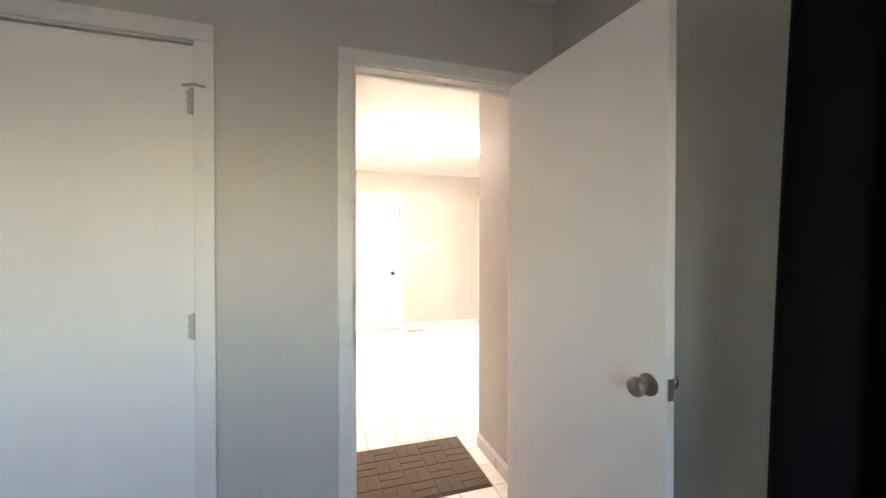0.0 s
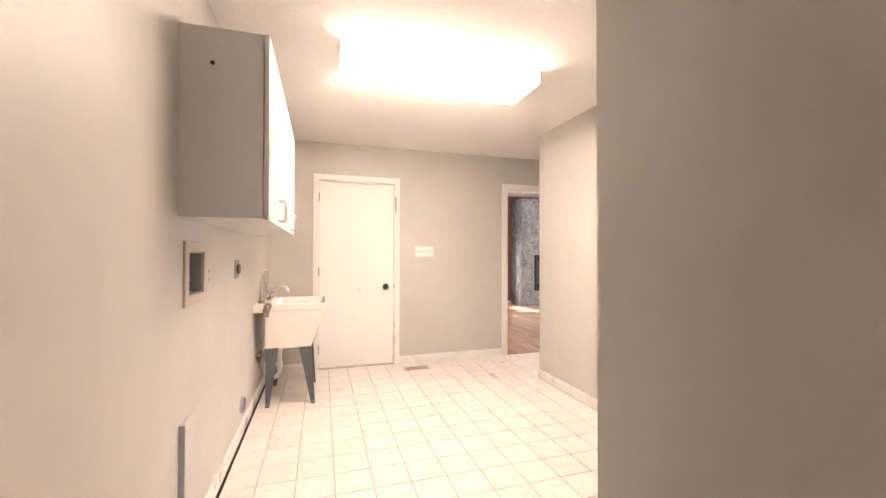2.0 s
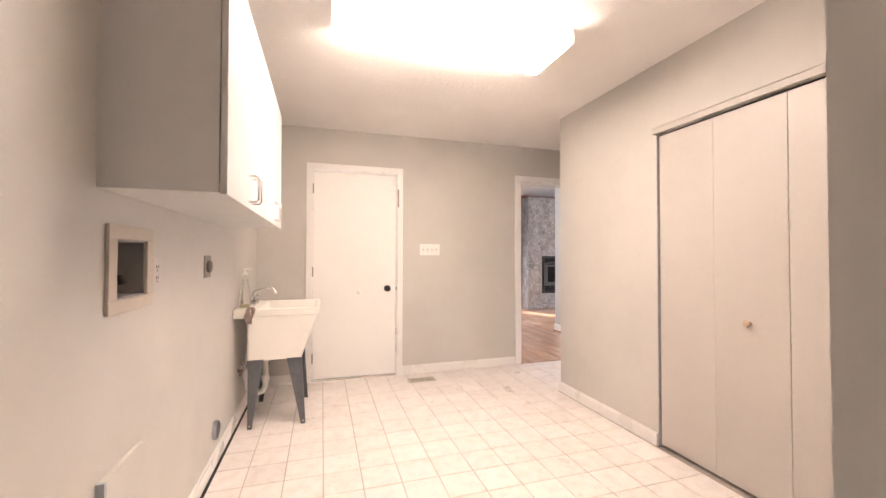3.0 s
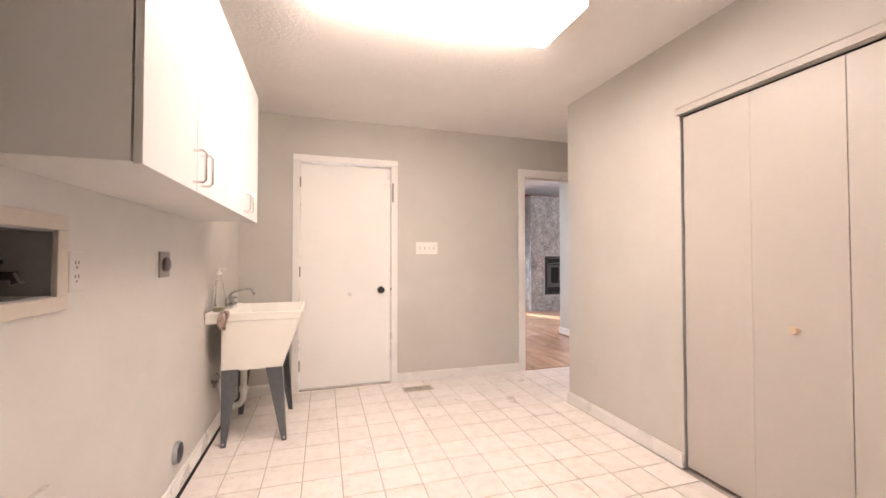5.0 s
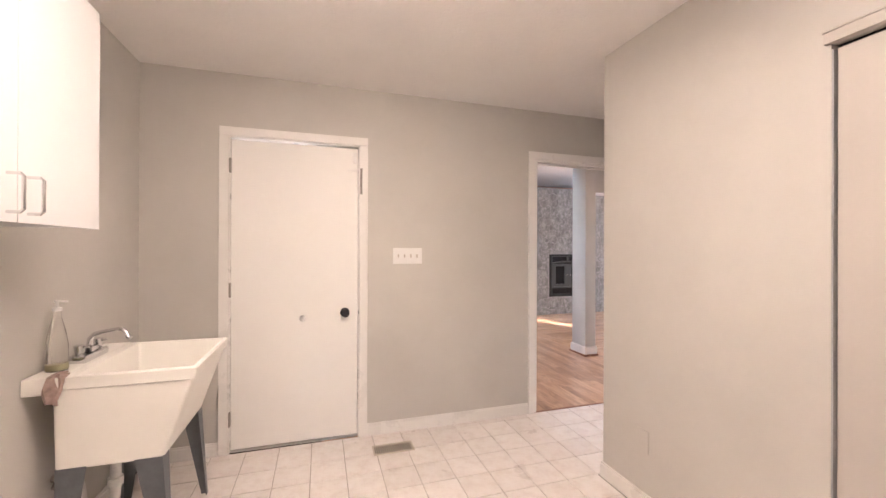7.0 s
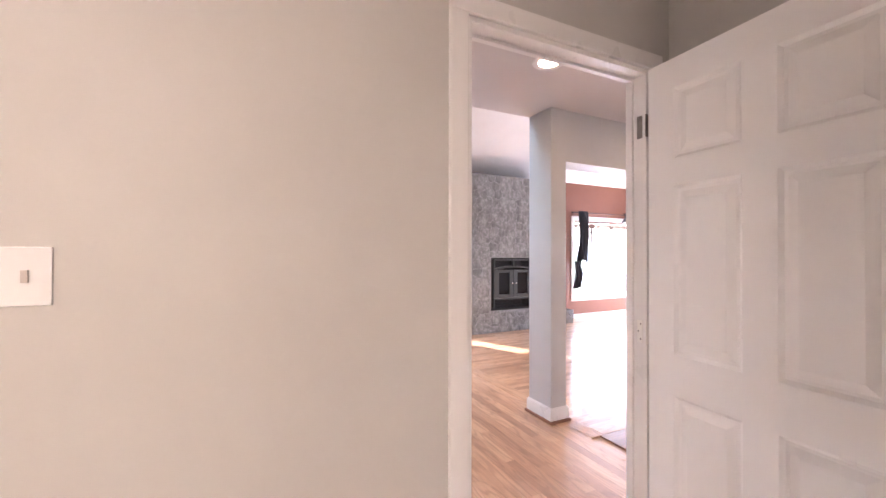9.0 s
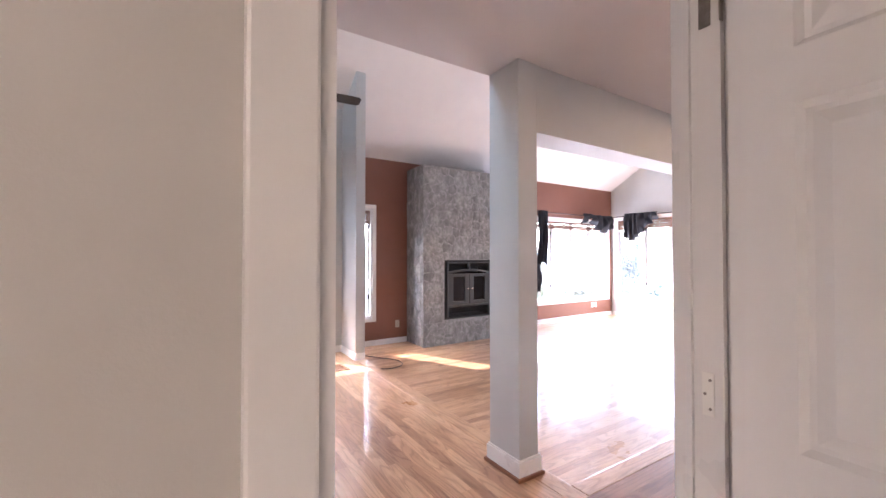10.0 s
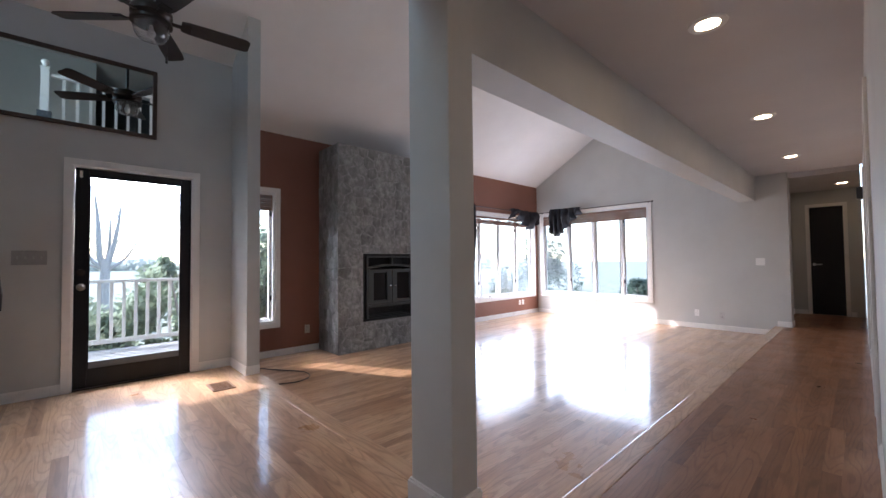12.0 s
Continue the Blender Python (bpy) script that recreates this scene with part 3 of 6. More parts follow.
# ---- doors ----
def knob_set(at, axis, out, mat, parent, r=0.028, name="door_knob", reach=0.062, label=""):
    """A round knob with its rosette; the spindle runs along axis."""
    prof = [(0.032, 0), (0.032, 0.004), (0.027, 0.008), (0.012, 0.012), (0.011, 0.028), (r * 0.7, 0.033), (r, reach * 0.66), (r, reach * 0.85), (r * 0.75, reach * 0.97), (0.0, reach)]
    turn = Matrix.Rotation(radians(90 * out), 4, "Y") if axis == "x" else Matrix.Rotation(radians(-90 * out), 4, "X")
    return part(name, lathe(prof, 20, Matrix.Translation(at) @ turn), mat, parent, label, smooth=True)


def hinge(at, parent, mat, axis="z", wide=0.03, deep="y"):
    x, y, z = at
    bm = boxes((x - wide, x + wide, y - 0.002, y + 0.002, z - 0.044, z + 0.044))
    tube(bm, [(x, y - 0.004, z - 0.047), (x, y - 0.004, z + 0.047)], 0.006, 8)
    for k in (-0.03, 0, 0.03):
        for s in (-0.018, 0.018):
            tube(bm, [(x + s, y - 0.001, z + k), (x + s, y - 0.004, z + k)], 0.004, 8)
    return part("hinge", bm, mat, parent)


def six_panel_leaf(w, h, t=0.035):
    """Leaf in local metres: x along its width, y its thickness, z up."""
    st, mid = 0.105, 0.095
    zs = [(0.0, 0.20), (0.78, 0.93), (1.55, 1.65), (h - 0.11, h)]
    rows = [(0, st, 0, t, 0, h), (w - st, w, 0, t, 0, h), (w / 2 - mid / 2, w / 2 + mid / 2, 0, t, 0.20, h - 0.11)]
    for z0, z1 in zs:
        if z0 in (0.0, h - 0.11):
            rows.append((st, w - st, 0, t, z0, z1))
        else:
            rows += [(st, w / 2 - mid / 2, 0, t, z0, z1), (w / 2 + mid / 2, w - st, 0, t, z0, z1)]
    bm = boxes(*rows)
    for x0, x1 in ((st, w / 2 - mid / 2), (w / 2 + mid / 2, w - st)):
        for (a, z0), (z1, b) in zip(zs, zs[1:]):
            for y0, s in ((t, 1), (0, -1)):
                lv = [(0.0, 0.0), (0.012, -0.010), (0.022, -0.010), (0.048, -0.002)]
                last = None
                for ins, d in lv:
                    cur = [bm.verts.new((x, y0 + s * d, z)) for x, z in ((x0 + ins, z0 + ins), (x1 - ins, z0 + ins), (x1 - ins, z1 - ins), (x0 + ins, z1 - ins))]
                    if last:
                        for k in range(4):
                            bm.faces.new((last[k], last[(k + 1) % 4], cur[(k + 1) % 4], cur[k]))
                    last = cur
                bm.faces.new(last)
    return bm


# entry door: flush leaf opened into the bedroom
d = thing("door_1", (0.815, 0.44, 0.0), "white flush door standing open into the bedroom", "door", kind="structure")
swing = Matrix.Translation((0.832, 0.446, 0)) @ Matrix.Rotation(radians(5.3), 4, "Z") @ Matrix.Translation((-0.832, -0.446, 0))
part("leaf", boxes((0.797, 0.832, -0.324, 0.446, 0.012, 2.028), bevel=0.003, m=swing), M_DOOR, d)
for x, turn in ((0.797, -90), (0.832, 90)):
    part("door_knob", lathe([(0.032, 0), (0.032, 0.004), (0.027, 0.008), (0.012, 0.012), (0.011, 0.028), (0.02, 0.033), (0.028, 0.042), (0.028, 0.053), (0.021, 0.060), (0, 0.062)], 20,
                            swing @ Matrix.Translation((x, -0.27, 0.925)) @ Matrix.Rotation(radians(turn), 4, "Y")), M_PEWTER, d, "aged pewter knob", smooth=True)
part("latch_plate", boxes((0.803, 0.826, -0.3265, -0.324, 0.895, 0.955), m=swing), M_STEEL, d)
for z in (0.22, 1.05, 1.84):
    part("hinge", tube(bmesh.new(), [(0.838, 0.437, z - 0.045), (0.838, 0.437, z + 0.045)], 0.006, 8), M_PEWTER, d)
s = thing("strike_plate", (0.102, 0.475, 0.94), "small steel strike plate on the entry jamb", "strike plate")
part("plate", boxes((0.111, 0.1135, 0.45, 0.495, 0.905, 0.975)), M_STEEL, s)

# shut cupboard door in the bedroom
d = thing("door_2", (-0.84, 0.47, 0.0), "white flush cupboard door, shut, hinged on one side", "door", kind="structure")
part("leaf", boxes((-1.232, -0.449, 0.458, 0.493, 0.012, 2.029), bevel=0.002), M_DOOR, d)
for z in (0.20, 1.03, 1.83):
    hinge((-0.449, 0.4555, z), d, M_STEEL, wide=0.018)
g = part("latch_hook", tube(bmesh.new(), [(-0.48, 0.454, 1.885), (-0.435, 0.432, 1.885), (-0.405, 0.430, 1.878)], 0.005, 8), M_STEEL, d, "small steel hook latch")
knob_set((-1.16, 0.458, 0.92), "y", -1, M_PEWTER, d)

# garage door at the laundry's far wall
d = thing("door_3", (0.77, 4.92, 0.0), "white flush door, shut, with a black knob", "door", kind="structure")
part("leaf", boxes((0.385, 1.186, 4.905, 4.945, 0.016, 2.018), bevel=0.003), M_DOOR, d)
knob_set((1.098, 4.905, 0.875), "y", -1, M_BLACK, d, r=0.029, label="black round knob")
for z in (0.22, 1.05, 1.85):
    part("hinge", boxes((0.370, 0.382, 4.884, 4.89, z - 0.045, z + 0.045), (0.378, 0.386, 4.878, 4.905, z - 0.047, z + 0.047), bevel=0.001), M_PEWTER, d)
part("latch_bolt", tube(bmesh.new(), [(1.205, 4.868, 1.72), (1.205, 4.868, 1.86)], 0.006, 8), M_PEWTER, d, "slim surface bolt")
part("bolt_plate", boxes((1.198, 1.213, 4.870, 4.8735, 1.70, 1.88)), M_PEWTER, d)
part("door_guard", boxes((1.11, 1.182, 4.899, 4.905, 1.862, 1.874), (1.154, 1.180, 4.893, 4.905, 1.92, 1.99), bevel=0.001), M_PLASTIC, d, "white contact sensor and guard arm")
part("door_bumper", lathe([(0.021, 0), (0.021, 0.006), (0.013, 0.014), (0, 0.015)], 18, pose(0.82, 4.905, 0.845, 90)), M_PLASTIC, d, "small round wall bumper", smooth=True)
part("edge_pin", boxes((1.188, 1.194, 4.888, 4.906, 0.862, 0.888)), M_BRONZE, d)
solid("trim_door_sweep", boxes((0.385, 1.186, 4.900, 4.945, 0.0, 0.014)), M_STEEL, "metal sill under the shut door", "trim", kind="structure")

# hall door: six panels, opened into the laundry
d = thing("door_4", (3.41, 4.87, 0.0), "white six-panel door standing open into the laundry", "door", kind="structure")
leaf_m = pose(3.398, 4.872, 0.012, 0, 0, -93.5)
part("leaf", (lambda b: (b.transform(leaf_m), b)[1])(six_panel_leaf(0.765, 2.02)), M_DOOR, d)
for z in (0.22, 1.0, 1.82):
    part("hinge", boxes((3.399, 3.413, 4.884, 4.8875, z - 0.045, z + 0.045), (3.4035, 3.4065, 4.905, 4.928, z - 0.045, z + 0.045), bevel=0.001), M_PEWTER if z > 1.5 else M_CREAM, d, "dark bare hinge leaf" if z > 1.5 else "ivory painted hinge leaf")
    part("hinge_screw", tube(tube(tube(bmesh.new(), [(3.4035, 4.912, z + 0.03), (3.4015, 4.912, z + 0.03)], 0.003, 8), [(3.4035, 4.922, z), (3.4015, 4.922, z)], 0.003, 8), [(3.4035, 4.912, z - 0.03), (3.4015, 4.912, z - 0.03)], 0.003, 8), M_PEWTER, d)
for s, y in ((1, 0.035), (-1, 0.0)):
    bm = lathe([(0.032, 0), (0.032, 0.004), (0.012, 0.012), (0.011, 0.028), (0.028, 0.04), (0.028, 0.052), (0, 0.062)], 20, leaf_m @ Matrix.Translation((0.70, y, 0.90)) @ Matrix.Rotation(radians(-90 * s), 4, "X"))
    part("door_knob", bm, M_BRASS, d, "brass knob", smooth=True)
s = thing("strike_plate", (2.609, 4.92, 0.90), "brass strike plate on the hall door jamb", "strike plate")
part("plate", boxes((2.608, 2.6105, 4.895, 4.935, 0.865, 0.935)), M_BRONZE, s)

# cupboard door under the stairs
SHIFT = GREAT
d = thing("door_5", (2.515, 5.23, 0.0), "white panelled cupboard door under the stairs, shut", "door", kind="structure")
part("leaf", (lambda b: (b.transform(pose(2.513, 5.488, 0.012, 0, 0, -90)), b)[1])(six_panel_leaf(0.506, 2.005, 0.006)), M_DOOR, d)
knob_set((2.519, 5.445, 0.985), "x", 1, plain("worn_brass", (0.62, 0.55, 0.42), 0.2, 1.0), d, r=0.024, reach=0.052, label="worn pale brass knob")

# hall side doors and end door
SHIFT = LAUNDRY
for name, x0, x1 in (("door_6", 6.2, 6.95), ("door_7", 9.4, 10.15)):
    d = thing(name, ((x0 + x1) / 2, 4.984, 0), "white hall door, shut", "door", kind="structure")
    part("leaf", boxes((x0 + 0.002, x1 - 0.002, 4.9835, 4.989, 0.01, 2.035)), M_DOOR, d)
SHIFT = GREAT
d = thing("door_8", (13.22, 5.37, 0), "black painted door at the end of the hall, shut", "door", kind="structure")
part("leaf", boxes((13.215, 13.25, 5.145, 5.595, 0.01, 2.045), bevel=0.003), M_BLACKDOOR, d)
part("lever", tube(boxes((13.207, 13.215, 5.53, 5.57, 0.93, 0.98)), [(13.19, 5.55, 0.955), (13.185, 5.50, 0.955), (13.185, 5.44, 0.955)], 0.009, 8), M_STEEL, d, "steel lever handle")

# leaf and backing walls added to keep outside light out of the hall
d = thing("door_10", (11.9, 5.90, 0), "white hall door beside the black door, shut", "door", kind="structure")
part("leaf", boxes((11.502, 12.198, 5.885, 5.92, 0.01, 2.035), bevel=0.003), M_DOOR, d)
solid("wall_hall_light_block", boxes((13.26, 13.34, 4.9, 5.98, -0.2, 2.6), (11.45, 12.25, 5.985, 6.06, -0.2, 2.6)), M_WALL2, "unseen walls behind the hall doors, added to block outside light", "wall", kind="structure")

# front door: black frame with one large pane
d = thing("door_9", (3.31, 9.64, 0), "black front door with one full-height pane, shut", "door", kind="structure")
x0, x1 = 2.866, 3.736
part("frame", boxes((x0, 2.957, 9.625, 9.668, 0.012, 1.956), (3.652, x1, 9.625, 9.668, 0.012, 1.956), (2.957, 3.652, 9.625, 9.668, 1.890, 1.956), (2.957, 3.652, 9.625, 9.668, 0.012, 0.165), bevel=0.003), M_BLACKDOOR, d)
ob = part("pane", boxes((2.950, 3.659, 9.644, 9.650, 0.16, 1.895)), M_GLASS, d)
ob.visible_shadow = False
part("glazing_bead", boxes((2.957, 2.969, 9.618, 9.632, 0.165, 1.890), (3.640, 3.652, 9.618, 9.632, 0.165, 1.890), (2.969, 3.640, 9.618, 9.632, 1.878, 1.890), (2.969, 3.640, 9.618, 9.632, 0.165, 0.178)), M_BLACKDOOR, d)
# shaded deck at the foot of the pane, drawn as a grey strip
part("pane_shade_strip", boxes((2.969, 3.640, 9.622, 9.630, 0.178, 0.235)), M_LEG, d, "grey strip standing in for the shaded deck behind the pane")
knob_set((2.912, 9.625, 0.90), "y", -1, M_PEWTER, d, r=0.022, label="dull steel knob")
part("deadbolt", lathe([(0.03, 0), (0.03, 0.012), (0.022, 0.016), (0, 0.017)], 18, pose(2.912, 9.625, 1.03, 90)), M_BRONZE, d, smooth=True)
part("door_sensor", boxes((2.895, 2.915, 9.612, 9.625, 1.87, 1.93), bevel=0.002), M_PLASTIC, d, "white contact sensor")
solid("trim_front_sill", boxes((2.853, 3.749, 9.6, 9.78, -0.02, 0.012)), M_BRONZE, "dark metal sill of the front door", "trim", kind="structure")

# folding closet doors
SHIFT = LAUNDRY
yy = [2.918, 2.558, 2.195, 1.831, 1.467]
for i, (b, a) in enumerate(zip(yy, yy[1:])):
    d = thing("bifold_door", (2.535, (a + b) / 2, 0), "cream painted flush folding closet door, shut", "closet door", group="closet folding doors")
    part("panel", boxes((2.526, 2.556, a + (0.0015 if i % 2 else 0.0006), b - (0.0006 if i % 2 else 0.0015), 0.015, 1.969), bevel=0.001), M_BIFOLD, d)
    if i in (1, 2):
        part("pull_knob", lathe([(0.010, 0), (0.009, 0.012), (0.017, 0.020), (0.019, 0.028), (0.014, 0.035), (0, 0.037)], 18, pose(2.526, b - 0.185 if i == 1 else a + 0.185, 0.865, 0, -90)),
             plain("birch_knob", (0.55, 0.42, 0.30), 0.45), d, "turned wooden knob", smooth=True)
# track coloured black to draw the shade of the gap over the doors
solid("trim_closet_track", boxes((2.540, 2.56, 1.46, 2.925, 1.972, 1.983)), M_FIREBOX, "track of the folding doors, black for the shaded gap above them", "trim", kind="structure")
solid("trim_closet_jamb", boxes((2.512, 2.628, 2.9205, 2.925, 0, 1.966), (2.512, 2.628, 1.46, 1.4645, 0, 1.966)), plain("grey_jamb", (0.38, 0.39, 0.41), 0.4), "grey metal closet jamb", "trim", kind="structure")


# ---- laundry things ----
# wall cabinets: two units, each with two doors
def cabinet(y0, y1, hinge_pairs):
    c = thing("wall_cabinet", (0.05, (y0 + y1) / 2, 1.38), "white laminate wall cabinet with two doors and wire pulls", "cabinet", group="laundry wall cabinets")
    ym = (y0 + y1) / 2
    for nm, r in (("side_panel", (-0.11, 0.181, y0, y0 + 0.016, 1.385, 2.125)), ("side_panel", (-0.11, 0.181, y1 - 0.016, y1, 1.385, 2.125)),
                  ("bottom_panel", (-0.11, 0.181, y0 + 0.016, y1 - 0.016, 1.385, 1.401)), ("top_panel", (-0.11, 0.181, y0 + 0.016, y1 - 0.016, 2.109, 2.125)),
                  ("back_panel", (-0.11, -0.104, y0 + 0.016, y1 - 0.016, 1.401, 2.109))):
        part(nm, boxes(r), M_CAB, c)
    part("shelf", boxes((-0.10, 0.16, y0 + 0.017, y1 - 0.017, 1.74, 1.756)), M_CAB, c)
    for a, b, s in ((y0 + 0.001, ym - 0.0015, -1), (ym + 0.0015, y1 - 0.001, 1)):
        dr = part("door", boxes((0.185, 0.203, a, b, 1.380, 2.128), bevel=0.0015), M_CAB, c)
        hy = (b - 0.035) if s < 0 else (a + 0.035)
        part("handle", tube(bmesh.new(), [(0.203, hy, 1.405), (0.229, hy, 1.405), (0.236, hy, 1.412), (0.236, hy, 1.494), (0.229, hy, 1.501), (0.203, hy, 1.501)], 0.0045, 8), M_CHROME, dr, "chrome wire pull", smooth=True)


M_CAB = painted("white_laminate", (0.67, 0.665, 0.655), 0.36, grain=200, strength=0.04, patch=0.02)
cabinet(2.213, 2.975, 2)
cabinet(2.979, 3.745, 2)
solid("cabinet_plug", lathe([(0.008, 0), (0.008, 0.004), (0, 0.005)], 12, pose(0.0, 2.213, 1.985, 90)), M_BRONZE, "small dark plug in the side of the cabinet", "plug")

# fluorescent ceiling light
lt = thing("ceiling_light", (1.14, 2.94, HL), "four-foot fluorescent wraparound ceiling light, lit", "ceiling light")
part("pan", boxes((0.511, 1.755, 2.745, 3.135, HL - 0.03, HL), bevel=0.003), M_PLASTIC, lt)
bm = bmesh.new()
last = None
for dy, drop in ((-0.196, 0.022), (-0.2, 0.07), (-0.194, 0.08), (-0.18, 0.085), (0.18, 0.085), (0.194, 0.08), (0.2, 0.07), (0.196, 0.022)):
    y, z = 2.94 + dy, HL - drop
    cur = [bm.verts.new((x, y, z)) for x in (0.506, 1.76)]
    if last:
        bm.faces.new((last[0], last[1], cur[1], cur[0]))
    else:
        first = cur
    last = cur
bm.faces.new((first[0], first[1], last[1], last[0]))
bmesh.ops.holes_fill(bm, edges=bm.edges[:])
part("diffuser", bm, M_FLUOR, lt, "glowing ribbed diffuser")
for x in (0.502, 1.760):
    part("end_cap", boxes((x, x + 0.004, 2.742, 3.138, HL - 0.085, HL), bevel=0.001), M_PLASTIC, lt)

# utility sink
sink = thing("utility_sink", (0.22, 4.23, 0), "cream plastic laundry tub on four grey steel legs", "sink")
SX0, SX1, SY0, SY1, SZ = -0.10, 0.455, 3.925, 4.50, 0.83
bm = bmesh.new()


def loop(x0, x1, y0, y1, z, r=0.014):
    out = []
    for cx, cy, a0 in ((x1 - r, y1 - r, 0), (x0 + r, y1 - r, 90), (x0 + r, y0 + r, 180), (x1 - r, y0 + r, 270)):
        for k in range(4):
            a = radians(a0 + 30 * k)
            out.append(bm.verts.new((cx + r * math.cos(a), cy + r * math.sin(a), z)))
    return out


def bridge(a, b):
    for k in range(len(a)):
        bm.faces.new((a[k], a[(k + 1) % len(a)], b[(k + 1) % len(b)], b[k]))


outer = [loop(-0.025, 0.33, SY0 + 0.02, SY1 - 0.02, 0.47), loop(-0.025, 0.335, SY0 + 0.018, SY1 - 0.018, 0.485), loop(-0.025, 0.436, SY0 + 0.006, SY1 - 0.006, SZ - 0.052),
         loop(-0.027, 0.445, SY0, SY1, SZ - 0.048), loop(-0.027, SX1, SY0, SY1, SZ - 0.004), loop(-0.025, SX1 - 0.004, SY0 + 0.004, SY1 - 0.004, SZ),
         loop(0.045, SX1 - 0.02, SY0 + 0.022, SY1 - 0.022, SZ), loop(0.05, SX1 - 0.026, SY0 + 0.028, SY1 - 0.028, SZ - 0.012), loop(0.055, 0.31, SY0 + 0.05, SY1 - 0.05, 0.50)]
for p, q in zip(outer, outer[1:]):
    bridge(p, q)
bm.faces.new(outer[0][::-1])
bm.faces.new(outer[-1])
part("basin", bm, M_CREAM, sink, smooth=True)
part("faucet_deck", boxes((SX0 - 0.008, 0.004, SY0 - 0.012, SY1 + 0.002, SZ - 0.062, SZ + 0.003), bevel=0.006), M_CREAM, sink, "cream faucet ledge", smooth=True)
for x, right, y, lean in ((-0.02, False, SY0 + 0.035, 0.0), (0.33, True, SY0 + 0.035, 0.03), (-0.02, False, SY1 - 0.035, 0.0), (0.33, True, SY1 - 0.035, 0.03)):
    s = 1 if y > 4.2 else -1
    bm = bmesh.new()
    for flat in (0, 1):
        pts = []
        for z, w in ((0.0, 0.030), (0.475, 0.098)):
            out = x + (lean * (1 - z / 0.475) if right else 0.0)
            e0, e1 = (out - w, out) if right else (out, out + w)
            if flat == 0:
                pts.append([(e0, y + s * 0.02, z), (e1, y + s * 0.02, z), (e1, y + s * 0.017, z), (e0, y + s * 0.017, z)])
            else:
                xx = out - 0.003 if right else out
                pts.append([(xx, y + s * 0.017, z), (xx + 0.003, y + s * 0.017, z), (xx + 0.003, y + s * 0.017 - s * w * 0.7, z), (xx, y + s * 0.017 - s * w * 0.7, z)])
        a = [bm.verts.new(p) for p in pts[0]]
        b = [bm.verts.new(p) for p in pts[1]]
        bm.faces.new(a), bm.faces.new(b)
        for k in range(4):
            bm.faces.new((a[k], a[(k + 1) % 4], b[(k + 1) % 4], b[k]))
    lg = part("leg", bm, M_LEG, sink, "grey tapered steel leg")
    bx = x + lean - 0.014 if right else x + 0.014
    part("bolt", tube(bmesh.new(), [(bx, y + s * 0.0205, 0.022), (bx, y + s * 0.026, 0.022)], 0.006, 8), M_STEEL, lg)
bm = bmesh.new()
tube(bm, [(0.06, 4.21, 0.48), (0.06, 4.21, 0.24)], 0.021, 14)
tube(bm, [(0.06, 4.21, 0.44), (0.06, 4.21, 0.40)], 0.031, 14)
tube(bm, [(0.06, 4.21, 0.29), (0.06, 4.21, 0.255)], 0.029, 14)
tube(bm, [(0.06, 4.21, 0.255), (0.058, 4.208, 0.205), (0.04, 4.203, 0.175), (0.0, 4.195, 0.165), (-0.04, 4.19, 0.178), (-0.056, 4.19, 0.215), (-0.062, 4.19, 0.27), (-0.08, 4.20, 0.325), (-0.108, 4.21, 0.35)], 0.021, 14)
part("drain_trap", bm, M_PVC, sink, "white plastic drain trap", smooth=True)
part("wall_flange", lathe([(0.045, 0), (0.045, 0.004), (0.024, 0.012), (0.024, 0.016)], 18, pose(-0.109, 4.21, 0.35, 0, 90)), M_CHROME, sink, smooth=True)
part("supply_hose", tube(bmesh.new(), [(-0.105, 4.10, 0.37), (-0.06, 4.08, 0.40), (-0.04, 4.06, 0.52), (-0.03, 4.05, 0.64), (-0.05, 4.06, 0.755)], 0.007, 8), M_STEEL, sink, "braided supply hose", smooth=True)
part("supply_hose", tube(bmesh.new(), [(-0.105, 4.32, 0.37), (-0.06, 4.33, 0.41), (-0.04, 4.34, 0.52), (-0.05, 4.30, 0.755)], 0.007, 8), M_PVC, sink, "pale supply hose", smooth=True)
for y in (4.10, 4.32):
    part("shutoff_valve", tube(tube(bmesh.new(), [(-0.11, y, 0.37), (-0.07, y, 0.37)], 0.014, 10), [(-0.085, y, 0.37), (-0.085, y - 0.035, 0.345)], 0.012, 10), M_PEWTER, sink, smooth=True)
bm = boxes((-0.065, 0.000, 4.10, 4.29, SZ + 0.003, SZ + 0.034), (-0.055, -0.008, 4.165, 4.225, SZ + 0.034, SZ + 0.058), bevel=0.007)
tube(bm, [(-0.03, 4.195, SZ + 0.05), (-0.028, 4.193, SZ + 0.085), (-0.012, 4.188, SZ + 0.108), (0.02, 4.178, SZ + 0.119), (0.09, 4.158, SZ + 0.132), (0.108, 4.153, SZ + 0.131), (0.122, 4.149, SZ + 0.118), (0.130, 4.147, SZ + 0.098), (0.140, 4.145, SZ + 0.092)], [0.013, 0.011, 0.009, 0.008, 0.008, 0.008, 0.008, 0.009, 0.010], 12)
for y in (4.125, 4.265):
    tube(bm, [(-0.032, y, SZ + 0.03), (-0.032, y, SZ + 0.05), (-0.032, y, SZ + 0.075)], [0.012, 0.017, 0.021], 12)
    tube(bm, [(-0.032, y, SZ + 0.066), (0.005, y - 0.012, SZ + 0.07)], [0.007, 0.005], 8)
part("faucet", bm, M_CHROME, sink, "chrome two-handle faucet with a swing spout", smooth=True)
bt = thing("soap_bottle", (-0.055, 4.02, SZ + 0.003), "clear plastic soap pump bottle on the sink ledge", "bottle")
